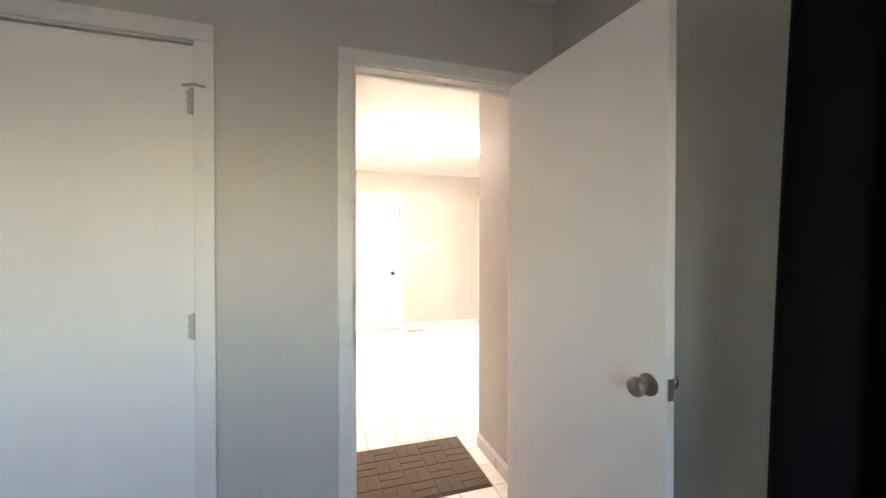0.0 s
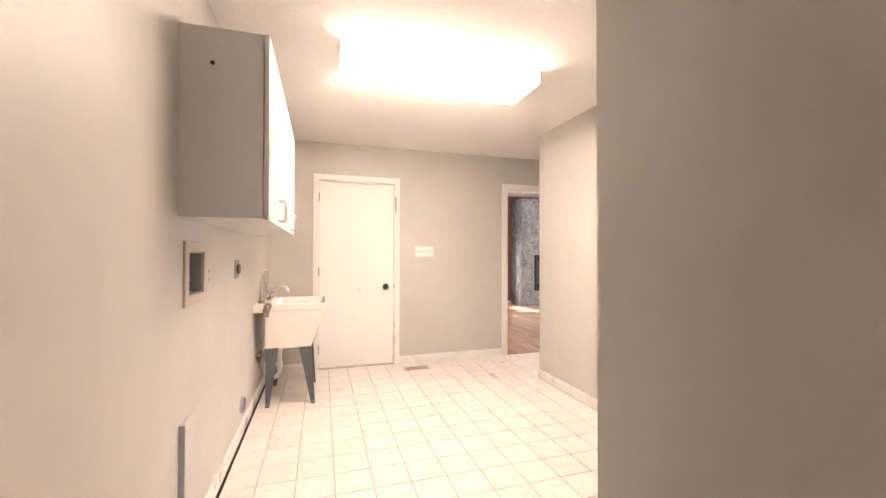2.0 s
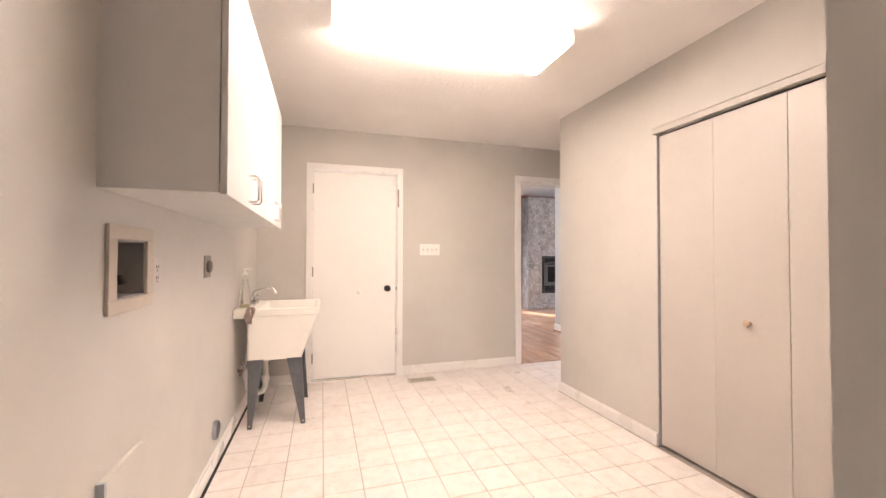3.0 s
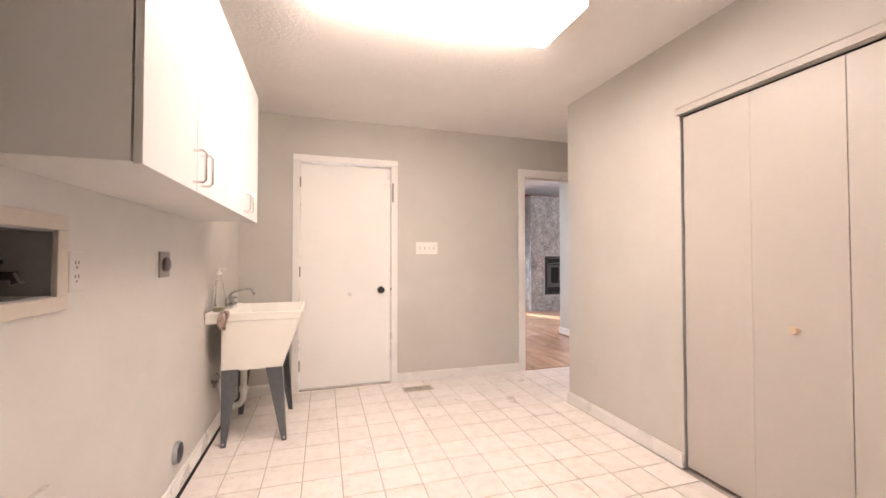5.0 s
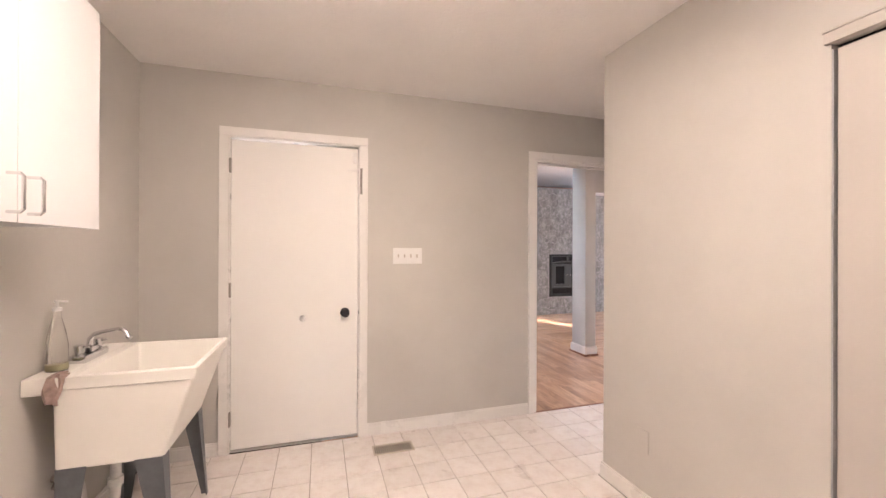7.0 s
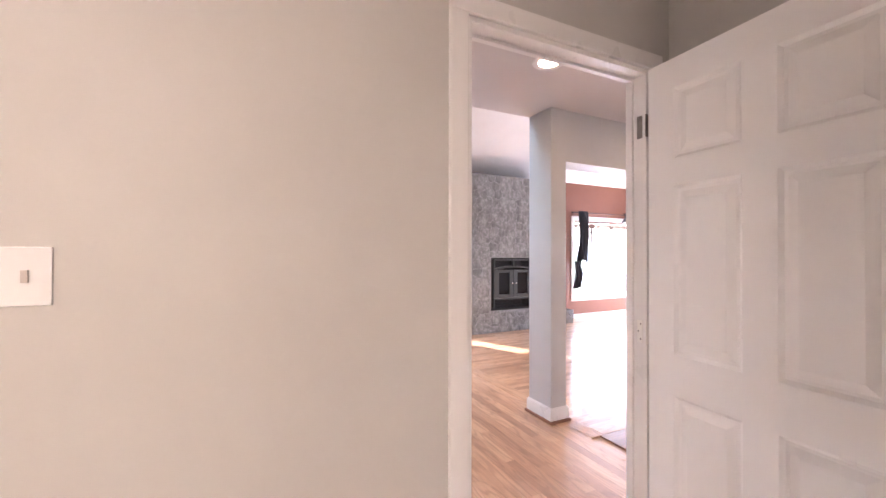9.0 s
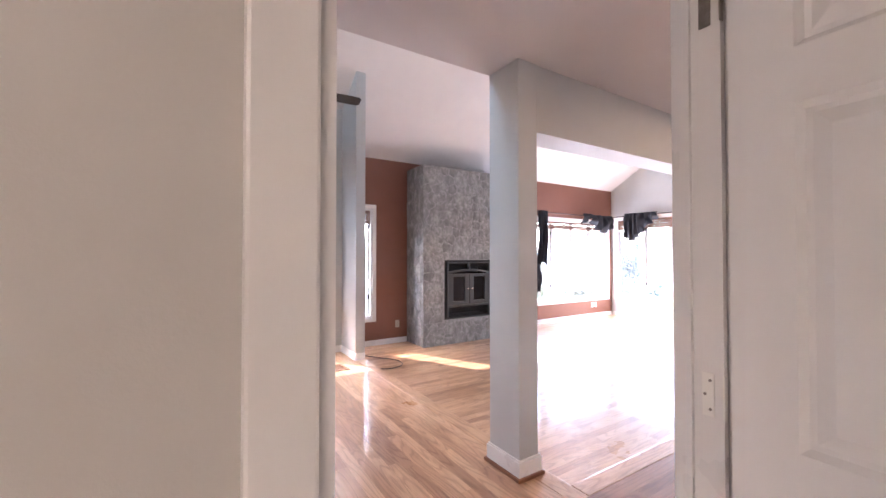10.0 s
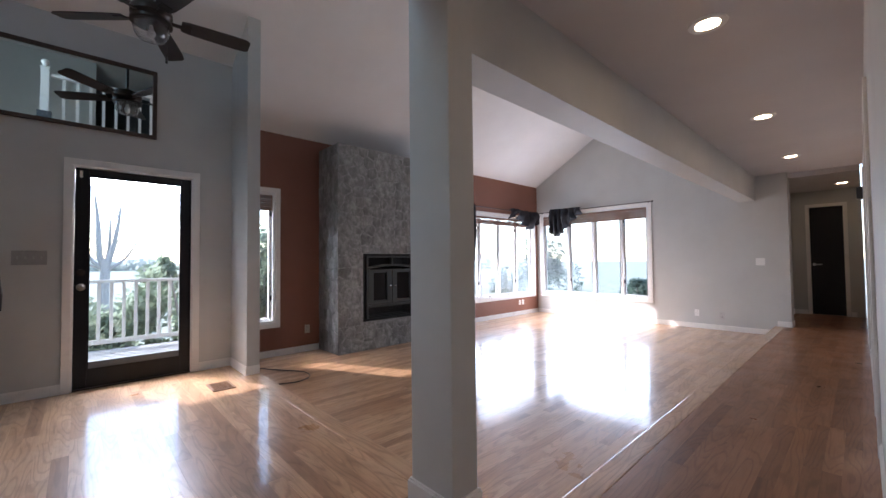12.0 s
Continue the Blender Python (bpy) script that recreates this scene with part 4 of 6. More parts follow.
part("bottle", lathe([(0.033, 0), (0.035, 0.01), (0.034, 0.10), (0.027, 0.15), (0.017, 0.195), (0.0125, 0.215), (0.0125, 0.235)], 20, pose(-0.055, 4.02, SZ + 0.003)), glass_material("cloudy_plastic", (0.98, 0.98, 0.96), 0.12), bt, smooth=True)
part("soap", lathe([(0.029, 0.004), (0.031, 0.012), (0.030, 0.028), (0, 0.03)], 20, pose(-0.055, 4.02, SZ + 0.003)), plain("pale_soap", (0.66, 0.61, 0.40), 0.3), bt, "a little yellowish soap", smooth=True)
part("pump", tube(lathe([(0.015, 0.235), (0.015, 0.248), (0.005, 0.25), (0.005, 0.268), (0.010, 0.27), (0.010, 0.278)], 16, pose(-0.055, 4.02, SZ + 0.003)), [(-0.055, 4.02, SZ + 0.277), (-0.018, 4.012, SZ + 0.275)], 0.004, 8), M_PLASTIC, bt, "white pump head", smooth=True)
bm = bmesh.new()
rng = random.Random(4)
n, m = 10, 12
grid = [[None] * m for _ in range(n)]
for i in range(n):
    for j in range(m):
        u, w = i / (n - 1), j / (m - 1)
        drop = w * 0.155
        yb = SY0 + 0.03 - min(drop, 0.05) if drop < 0.05 else SY0 - 0.02 - 0.012 * math.sin(u * 9)
        zb = SZ + 0.012 if drop < 0.05 else SZ + 0.012 - (drop - 0.05)
        grid[i][j] = bm.verts.new((-0.022 + u * 0.05 + 0.008 * math.sin(w * 7 + u * 5) - 0.012 * w, yb - 0.006 * math.cos(u * 14), zb + 0.004 * math.sin(u * 11)))
for i in range(n - 1):
    for j in range(m - 1):
        bm.faces.new((grid[i][j], grid[i + 1][j], grid[i + 1][j + 1], grid[i][j + 1]))
rag = solid("cleaning_rag", bm, M_RAG, "crumpled dirty rag hung over the edge of the sink", "rag", smooth=True)
md = rag.modifiers.new("thickness", "SOLIDIFY")
md.thickness = 0.006

# washer box
wb = thing("washer_outlet_box", (-0.11, 2.41, 1.03), "recessed beige washer outlet box with valves in the wall", "outlet box")
part("frame", boxes((-0.11, -0.099, 2.262, 2.562, 1.25, 1.292), (-0.11, -0.099, 2.262, 2.562, 1.03, 1.07), (-0.11, -0.099, 2.262, 2.31, 1.07, 1.25), (-0.11, -0.099, 2.515, 2.562, 1.07, 1.25), bevel=0.003), M_IVORY, wb)
part("recess", boxes((-0.228, -0.222, 2.31, 2.515, 1.07, 1.25), (-0.222, -0.11, 2.31, 2.315, 1.07, 1.25), (-0.222, -0.11, 2.51, 2.515, 1.07, 1.25), (-0.222, -0.11, 2.315, 2.51, 1.07, 1.075), (-0.222, -0.11, 2.315, 2.51, 1.245, 1.25)), plain("grey_box_plastic", (0.30, 0.29, 0.28), 0.5), wb)
for y, c in ((2.36, M_PEWTER), (2.44, M_BRONZE)):
    part("valve", tube(tube(bmesh.new(), [(-0.19, y, 1.075), (-0.19, y, 1.15)], 0.012, 10), [(-0.19, y, 1.13), (-0.145, y, 1.13), (-0.14, y, 1.11)], 0.013, 10), c, wb, smooth=True)
    part("valve_handle", tube(bmesh.new(), [(-0.19, y - 0.025, 1.165), (-0.19, y + 0.025, 1.165)], 0.008, 8), M_BRONZE, wb)


def plate(name, axis, face, out, a, z, w, h, label, slots, mat=None, dark=None, category="outlet", kind_slot="slot"):
    """A wall plate centred at a, z with raised inserts; slots: rows of (da, dz, w, h)."""
    mat = mat or M_PLASTIC
    dark = dark or plain("dark_slot", (0.05, 0.045, 0.04), 0.6)

    def row(d0, d1, b0, b1, c0, c1):
        p = sorted((face + out * d0, face + out * d1))
        return (p[0], p[1], b0, b1, c0, c1) if axis == "x" else (b0, b1, p[0], p[1], c0, c1)
    at = (face, a, z) if axis == "x" else (a, face, z)
    t = thing(name, at, label, category)
    part("plate", boxes(row(0, 0.006, a - w / 2, a + w / 2, z - h / 2, z + h / 2), bevel=0.002), mat, t)
    for da, dz, sw, sh in slots:
        part(kind_slot, boxes(row(0.006, 0.012 if kind_slot != "slot" else 0.0075, a + da - sw / 2, a + da + sw / 2, z + dz - sh / 2, z + dz + sh / 2)), dark, t)
    return t


OUT = [(s * 0.008, d + 0.006, 0.003, 0.010) for d in (-0.02, 0.02) for s in (-1, 1)] + [(0, d - 0.008, 0.006, 0.006) for d in (-0.02, 0.02)]
plate("wall_outlet", "x", -0.11, 1, 2.61, 1.135, 0.072, 0.115, "pale duplex outlet on the laundry wall", OUT, painted("pale_plate", (0.56, 0.53, 0.50), 0.4), plain("soft_slot", (0.25, 0.23, 0.21), 0.6))
t = plate("dryer_outlet", "x", -0.11, 1, 3.27, 1.145, 0.115, 0.115, "dark metal dryer receptacle plate", [], plain("dull_brown_plate", (0.26, 0.235, 0.21), 0.5), category="outlet")
part("receptacle", lathe([(0.032, 0), (0.032, 0.012), (0.026, 0.016), (0, 0.016)], 20, pose(-0.104, 3.27, 1.145, 0, 90)), plain("brown_socket", (0.11, 0.09, 0.075), 0.5), t, smooth=True)
t = thing("dryer_vent", (-0.11, 3.455, 0.21), "round galvanized dryer vent sleeve in the wall", "vent")
bm = lathe([(0.052, -0.10), (0.052, 0.022), (0.048, 0.022), (0.048, -0.10)], 28, pose(-0.11, 3.455, 0.215, 0, 90))
part("sleeve", bm, plain("galvanized", (0.50, 0.53, 0.57), 0.32, 1.0, wear=0.15), t, smooth=True)
part("hole", lathe([(0.047, 0.001), (0, 0.001)], 28, pose(-0.11, 3.455, 0.215, 0, 90)), plain("shaded_duct", (0.42, 0.45, 0.48), 0.4, 0.9), t)
t = thing("access_panel", (-0.11, 2.36, 0.4), "painted wall access panel standing proud of the wall", "panel")
part("panel", boxes((-0.11, -0.095, 2.245, 2.50, 0.20, 0.585), bevel=0.002), M_WALL, t)
part("edge_strip", boxes((-0.11, -0.088, 2.232, 2.245, 0.20, 0.585)), plain("grey_edge", (0.42, 0.45, 0.49), 0.5), t, "bluish grey metal edge")
t = plate("light_switches", "y", 4.89, -1, 1.540, 1.268, 0.215, 0.115, "white four-gang switch plate", [(d, 0, 0.010, 0.024) for d in (-0.069, -0.023, 0.023, 0.069)], dark=plain("switch_toggle", (0.52, 0.47, 0.42), 0.4), category="light switch", kind_slot="toggle")
plate("wall_outlet", "x", 2.51, -1, 3.69, 0.345, 0.072, 0.115, "painted-over duplex outlet low on the closet wall", OUT, M_WALL, M_WALL)
t = thing("floor_register", (1.40, 4.655, 0), "white metal floor register set in the tiles", "vent")
part("frame", boxes((1.265, 1.53, 4.595, 4.607, 0, 0.006), (1.265, 1.53, 4.703, 4.715, 0, 0.006), (1.265, 1.277, 4.607, 4.703, 0, 0.006), (1.518, 1.53, 4.607, 4.703, 0, 0.006)), M_IVORY, t)
# flat dark sheet instead of a duct: shade put in as colour
part("pit_shade", boxes((1.277, 1.518, 4.607, 4.703, -0.003, 0.0005)), plain("register_shade", (0.09, 0.08, 0.07), 0.8), t)
for k in range(18):
    x = 1.283 + k * 0.0133
    part("slat", boxes((x, x + 0.005, 4.607, 4.703, 0.0006, 0.005)), M_IVORY, t)

# door mat
mt = thing("door_mat", (0.5, 1.08, 0), "brown woven-pattern door mat on the tiles", "mat")
part("base", boxes((0.14, 0.88, 0.79, 1.37, 0.0, 0.006), bevel=0.003), M_MAT, mt)
rng = random.Random(9)
for i in range(5):
    for j in range(4):
        x0, y0 = 0.155 + i * 0.143, 0.805 + j * 0.138
        for k in range(2):
            if (i + j) % 2:
                r = (x0 + k * 0.070, x0 + k * 0.070 + 0.064, y0, y0 + 0.130)
            else:
                r = (x0, x0 + 0.135, y0 + k * 0.067, y0 + k * 0.067 + 0.061)
            part("pad", boxes((*r, 0.006, 0.0105), bevel=0.002), M_MAT, mt)

# curtain in the bedroom
def cloth(name, point, nu, nv, mat, label, category="curtain", thick=0.004, parent=None):
    bm = bmesh.new()
    g = [[bm.verts.new(point(i / (nu - 1), j / (nv - 1))) for j in range(nv)] for i in range(nu)]
    for i in range(nu - 1):
        for j in range(nv - 1):
            bm.faces.new((g[i][j], g[i + 1][j], g[i + 1][j + 1], g[i][j + 1]))
    ob = part(name, bm, mat, parent, label, smooth=True) if parent else solid(name, bm, mat, label, category, smooth=True)
    md = ob.modifiers.new("thickness", "SOLIDIFY")
    md.thickness = thick
    return ob


cloth("curtain", lambda u, v: (0.945 - 0.035 * math.sin(u * 46) - 0.012 * math.sin(u * 17 + 1) - 0.03 * (1 - v), -0.54 - u * 1.4 + 0.01 * math.sin(v * 3) - 0.06 * v, 0.03 + v * 2.3), 90, 12, M_CURTAIN_BR,
      "black full-length curtain hung along the bedroom wall")
t = thing("curtain_rod", (0.96, -1.3, 2.34), "black curtain rod in the bedroom", "curtain rod")
part("rod", tube(bmesh.new(), [(0.95, -0.4, 2.345), (0.95, -2.2, 2.345)], 0.011, 10), M_BLACK, t)
for y in (-0.5, -2.1):
    part("bracket", tube(bmesh.new(), [(0.95, y, 2.345), (1.02, y, 2.345)], 0.008, 8), M_BLACK, t)


# ---- foyer, hall and great room ----
SHIFT = GREAT


def window(name, axis, face, a0, a1, z0, z1, cuts, label):
    """A row of lights in a wall: frame, mullions, sashes with panes. face: inner face of the wall; it looks along axis."""
    at = (face, (a0 + a1) / 2, z0) if axis == "x" else ((a0 + a1) / 2, face, z0)
    w = thing(name, at, label, "window", kind="structure")

    def bx(*rows, bevel=0.0):
        return boxes(*[(face + d0, face + d1, b0, b1, c0, c1) if axis == "x" else (b0, b1, face + d0, face + d1, c0, c1) for d0, d1, b0, b1, c0, c1 in rows], bevel=bevel)
    f = 0.035
    part("window_frame", bx((0.0, 0.13, a0, a0 + f, z0, z1), (0.0, 0.13, a1 - f, a1, z0, z1), (0.0, 0.13, a0 + f, a1 - f, z1 - f, z1), (0.0, 0.13, a0 + f, a1 - f, z0, z0 + f)), M_WINFRAME, w)
    edges = [a0 + f, *cuts, a1 - f]
    for c in cuts:
        part("mullion", bx((0.02, 0.12, c - 0.022, c + 0.022, z0 + f, z1 - f), bevel=0.003), M_WINFRAME, w)
    for i, (b0, b1) in enumerate(zip(edges, edges[1:])):
        b0 += 0.022 if i else 0.0
        b1 -= 0.022 if i < len(edges) - 2 else 0.0
        c0, c1, s = z0 + f, z1 - f, 0.034
        sash = part("sash", bx((0.055, 0.095, b0, b0 + s, c0, c1), (0.055, 0.095, b1 - s, b1, c0, c1), (0.055, 0.095, b0 + s, b1 - s, c1 - s, c1), (0.055, 0.095, b0 + s, b1 - s, c0, c0 + s)), M_WINFRAME, w)
        p = part("pane", bx((0.073, 0.077, b0 + s - 0.004, b1 - s + 0.004, c0 + s - 0.004, c1 - s + 0.004)), M_GLASS, sash)
        p.visible_shadow = False
        part("weather_strip", bx((0.048, 0.055, b0 + s - 0.007, b0 + s, c0 + s, c1 - s), (0.048, 0.055, b1 - s, b1 - s + 0.007, c0 + s, c1 - s)), M_BLACK, sash, "dark gasket")
        m = (b0 + b1) / 2
        part("crank", bx((0.03, 0.055, m - 0.03, m + 0.03, c0, c0 + 0.022), (0.01, 0.03, m - 0.006, m + 0.045, c0 + 0.006, c0 + 0.016), bevel=0.003), M_PEWTER, sash, "small window crank")
        if i % 2 == 0:
            for zz in (c0 + 0.3, c1 - 0.25):
                part("sash_lock", bx((0.03, 0.055, b1 - 0.024, b1 - 0.006, zz - 0.035, zz + 0.035), bevel=0.003), M_BLACK, sash)
    return w


window("window_1", "y", 10.3, 4.36, 4.83, 0.29, 2.04, (), "narrow casement window in the brown wall")
window("window_2", "y", 10.3, 8.36, 10.88, 0.29, 2.06, (8.99, 9.62, 10.25), "wide four-light casement window in the brown wall")
window("window_3", "x", 11.05, 7.76, 10.16, 0.30, 2.155, (8.29, 8.89, 9.49), "wide four-light casement window in the grey wall")


def shade(axis, face, a0, a1, z0, z1, label, gaps=0):
    """A raised woven-wood roman shade: a stack of slatted folds under a head board."""
    at = (face, (a0 + a1) / 2, z1) if axis == "x" else ((a0 + a1) / 2, face, z1)
    t = thing("bamboo_shade", at, label, "window blind", group="woven wood shades")

    def bx(*rows, bevel=0.0):
        return boxes(*[(face + d0, face + d1, b0, b1, c0, c1) if axis == "x" else (b0, b1, face + d0, face + d1, c0, c1) for d0, d1, b0, b1, c0, c1 in rows], bevel=bevel)
    part("head_board", bx((0.0, 0.05, a0, a1, z1 - 0.03, z1), bevel=0.002), M_BAMBOO, t)
    n = 7
    for k in range(n):
        c1 = z1 - 0.03 - k * (z1 - z0 - 0.03) / n
        c0 = c1 - (z1 - z0 - 0.03) / n + 0.003
        d = -0.006 + 0.008 * (k % 2)
        if gaps and k in (0, 1):
            step = (a1 - a0) / 8
            for i in range(8):
                if i % 2 == k % 2:
                    part("slat", bx((d, d + 0.03, a0 + i * step, a0 + (i + 0.45) * step, c0, c1)), M_BAMBOO, t)
        else:
            part("slat", bx((d, d + 0.03, a0, a1, c0, c1), bevel=0.003), M_BAMBOO, t)
    return t


shade("y", 10.305, 4.40, 4.79, 1.79, 2.0, "short brown woven-wood shade drawn up in a narrow window")
shade("y", 10.305, 8.40, 10.84, 1.86, 2.02, "brown woven-wood shade, uneven, drawn up in a window", gaps=1)
shade("x", 11.055, 7.80, 10.12, 1.90, 2.115, "brown woven-wood shade drawn up in a wide window")


def rod(a, b, label):
    t = thing("curtain_rod", a, label, "curtain rod")
    a, b = Vector(a), Vector(b)
    d = (b - a).normalized()
    part("rod", tube(bmesh.new(), [a, b], 0.009, 10), M_BRONZE, t)
    for p, s in ((a, -1), (b, 1)):
        part("finial", lathe([(0.008, 0), (0.016, 0.01), (0.018, 0.022), (0.010, 0.034), (0, 0.036)], 14, Matrix.Translation(p) @ (d * s).to_track_quat("Z", "Y").to_matrix().to_4x4()), M_BRONZE, t, smooth=True)
    out = Vector((0, 0.12, 0)) if abs(d.x) > 0.5 else Vector((0.12, 0, 0))
    for k in (0.03, 0.97):
        p = a.lerp(b, k)
        part("bracket", tube(bmesh.new(), [p, p + out], 0.007, 8), M_BRONZE, t)


rod((8.24, 10.18, 2.19), (10.86, 10.18, 2.19), "thin bronze curtain rod over the window in the brown wall")
rod((10.93, 7.66, 2.20), (10.93, 10.2, 2.20), "thin bronze curtain rod over the window in the grey wall")


def drape(axis, base, a0, a1, top, low, folds, label, depth=0.05):
    """A curtain looped over its rod: gathered folds whose lower edge follows low(u)."""
    def point(u, v):
        a = a0 + (a1 - a0) * u
        z = top + (low(u) - top) * v
        d = depth * (0.35 + 0.65 * v) * math.sin(u * folds + 1.4 * v * math.sin(u * 5)) + 0.02 * math.sin(v * 7 + u * 11) - 0.05 * math.sin(math.pi * v)
        a += 0.02 * math.sin(v * 6 + u * 13)
        return (base + d, a, z) if axis == "x" else (a, base + d, z)
    return cloth("curtain", point, 56, 22, M_CLOTH, label)


drape("y", 10.14, 8.36, 8.62, 2.22, lambda u: 1.06 + 0.10 * math.sin(u * 3), 22, "dark grey curtain hanging gathered and twisted at a window")
drape("y", 10.13, 8.24, 8.40, 1.12, lambda u: 0.52 + 0.05 * u, 15, "knotted tail of a dark grey curtain at a window", 0.06)
drape("y", 10.12, 9.76, 10.02, 2.23, lambda u: 2.00 + 0.14 * u, 13, "dark grey curtain end looped over the rod", 0.07)
drape("y", 10.11, 10.02, 10.80, 2.21, lambda u: 2.06 - 0.20 * math.sin(math.pi * u) - 0.10 * u, 27, "dark grey curtain swagged over the rod in the corner", 0.07)
drape("x", 10.86, 9.50, 9.80, 2.25, lambda u: 1.72 - 0.10 * math.sin(3.0 * u), 19, "dark grey curtain bunched and hanging over the rod", 0.08)
drape("x", 10.84, 9.04, 9.52, 2.24, lambda u: 2.10 - 0.40 * u ** 1.2, 21, "dark grey curtain swagged up over the rod", 0.07)

# mirror high on the foyer wall
mr = thing("wall_mirror", (2.78, 9.6, 2.6), "long mirror in a dark wooden frame above the front door", "mirror")
part("glass", boxes((2.12, 3.408, 9.586, 9.592, 2.336, 2.941)), M_MIRROR, mr)
for r in ((2.08, 3.438, 9.570, 9.6, 2.936, 2.971), (2.08, 3.438, 9.570, 9.6, 2.308, 2.342), (2.08, 2.12, 9.570, 9.6, 2.342, 2.936), (3.403, 3.438, 9.570, 9.6, 2.342, 2.936)):
    part("frame_rail", boxes(r, bevel=0.005), M_MIRROR_FRAME, mr)

# loft balustrade
bl = thing("loft_railing", (3.3, 6.3, 2.9), "white painted loft balustrade with a ball-topped newel", "railing")
nw = part("newel_post", boxes((2.465, 2.555, 6.255, 6.345, 3.3, 3.93), (2.458, 2.562, 6.248, 6.352, 3.93, 3.95), bevel=0.004), M_TRIM, bl)
part("newel_ball", lathe([(0.026, 0), (0.018, 0.016), (0.028, 0.026), (0.042, 0.05), (0.046, 0.07), (0.042, 0.09), (0.024, 0.11), (0, 0.116)], 20, pose(2.51, 6.3, 3.95)), M_TRIM, nw, smooth=True)
part("newel_base", boxes((2.435, 2.585, 6.225, 6.375, 2.9, 3.3), bevel=0.006), M_STAIR, bl, "dark painted newel base")
part("handrail", boxes((2.57, 5.6, 6.27, 6.33, 3.82, 3.87), bevel=0.012), M_TRIM, bl)
part("bottom_rail", boxes((2.60, 5.6, 6.275, 6.325, 2.98, 3.01), bevel=0.004), M_TRIM, bl)
for k in range(20):
    x = 2.69 + 0.148 * k
    part("baluster", boxes((x, x + 0.034, 6.283, 6.317, 3.01, 3.82)), M_TRIM, bl)
# walls coloured near-black in place of the doorway's shade
wall("wall_loft_room", plain("unlit_room_dark", (0.05, 0.05, 0.055), 0.8), "unlit room behind the loft doorway, its shade put into dark walls", ("y", 2.2, 2.3, 2.6, 4.5, 2.9, 5.2), ("x", 2.6, 2.7, 2.3, 3.3, 2.9, 5.2), ("x", 4.4, 4.5, 2.3, 3.3, 2.9, 5.2))
solid("wall_loft_edge", boxes((0.9, 2.39, 4.905, 4.95, 2.44, 2.9)), M_WALL2, "edge of the loft at the head of the stairs", "wall", kind="structure")

# stairs behind the slate wall, with a black handrail cap
st = thing("staircase", (1.7, 6.8, 0), "wooden stairs rising behind the slate wall", "stairs", kind="structure")
for k in range(13):
    y1 = 8.68 - k * 0.285
    z1 = (k + 1) * 2.9 / 14
    part("step", boxes((1.02, 2.39, y1 - 0.285, y1 + 0.02, z1 - 0.03, z1), (1.02, 2.39, y1 - 0.02, y1, z1 - 0.2, z1 - 0.03)), M_OAK_X, st)
hr = thing("handrail", (2.51, 8.75, 0.92), "slim black handrail along the slate stair wall", "handrail")
part("rail", tube(bmesh.new(), [(2.517, 8.80, 0.80), (2.517, 8.795, 0.90), (2.517, 8.70, 0.985), (2.517, 6.12, 2.925)], [0.012, 0.016, 0.017, 0.017], 10), M_BLACK, hr, smooth=True)

# ceiling fan
FX, FY, FZ = 3.28, 8.58, 2.98
fan = thing("ceiling_fan", (FX, FY, slope(FY)), "dark bronze ceiling fan with five blades and a glass light", "ceiling fan")
part("canopy", lathe([(0.07, 0.03), (0.07, -0.02), (0.045, -0.07), (0.015, -0.085)], 24, pose(FX, FY, slope(FY))), M_BRONZE, fan, smooth=True)
part("downrod", tube(bmesh.new(), [(FX, FY, slope(FY) - 0.08), (FX, FY, FZ + 0.08)], 0.013, 12), M_BRONZE, fan)
part("motor", lathe([(0.02, 0.12), (0.05, 0.095), (0.115, 0.075), (0.135, 0.045), (0.135, 0.01), (0.12, -0.01), (0.115, -0.025), (0.135, -0.03), (0.135, -0.05), (0.10, -0.055)], 32, pose(FX, FY, FZ)), M_BRONZE, fan, smooth=True)
part("light_bowl", lathe([(0.112, -0.052), (0.115, -0.09), (0.108, -0.13), (0.088, -0.162), (0.05, -0.178), (0.0, -0.182), (0.0, -0.178), (0.049, -0.174), (0.085, -0.159), (0.104, -0.128), (0.111, -0.09), (0.108, -0.056)], 32, pose(FX, FY, FZ)), M_SEEDED, fan, "ribbed clear glass bowl", smooth=True)
part("bulb", lathe([(0.012, -0.06), (0.014, -0.09), (0.03, -0.12), (0.02, -0.15), (0, -0.155)], 16, pose(FX, FY, FZ)), M_PLASTIC, fan, smooth=True)
part("pull_chain", tube(lathe([(0.006, -0.30), (0.008, -0.31), (0.008, -0.345), (0.0, -0.35)], 8, pose(FX + 0.09, FY - 0.06, FZ)), [(FX + 0.09, FY - 0.06, FZ - 0.05), (FX + 0.09, FY - 0.06, FZ - 0.30)], 0.002, 6), M_BRONZE, fan)
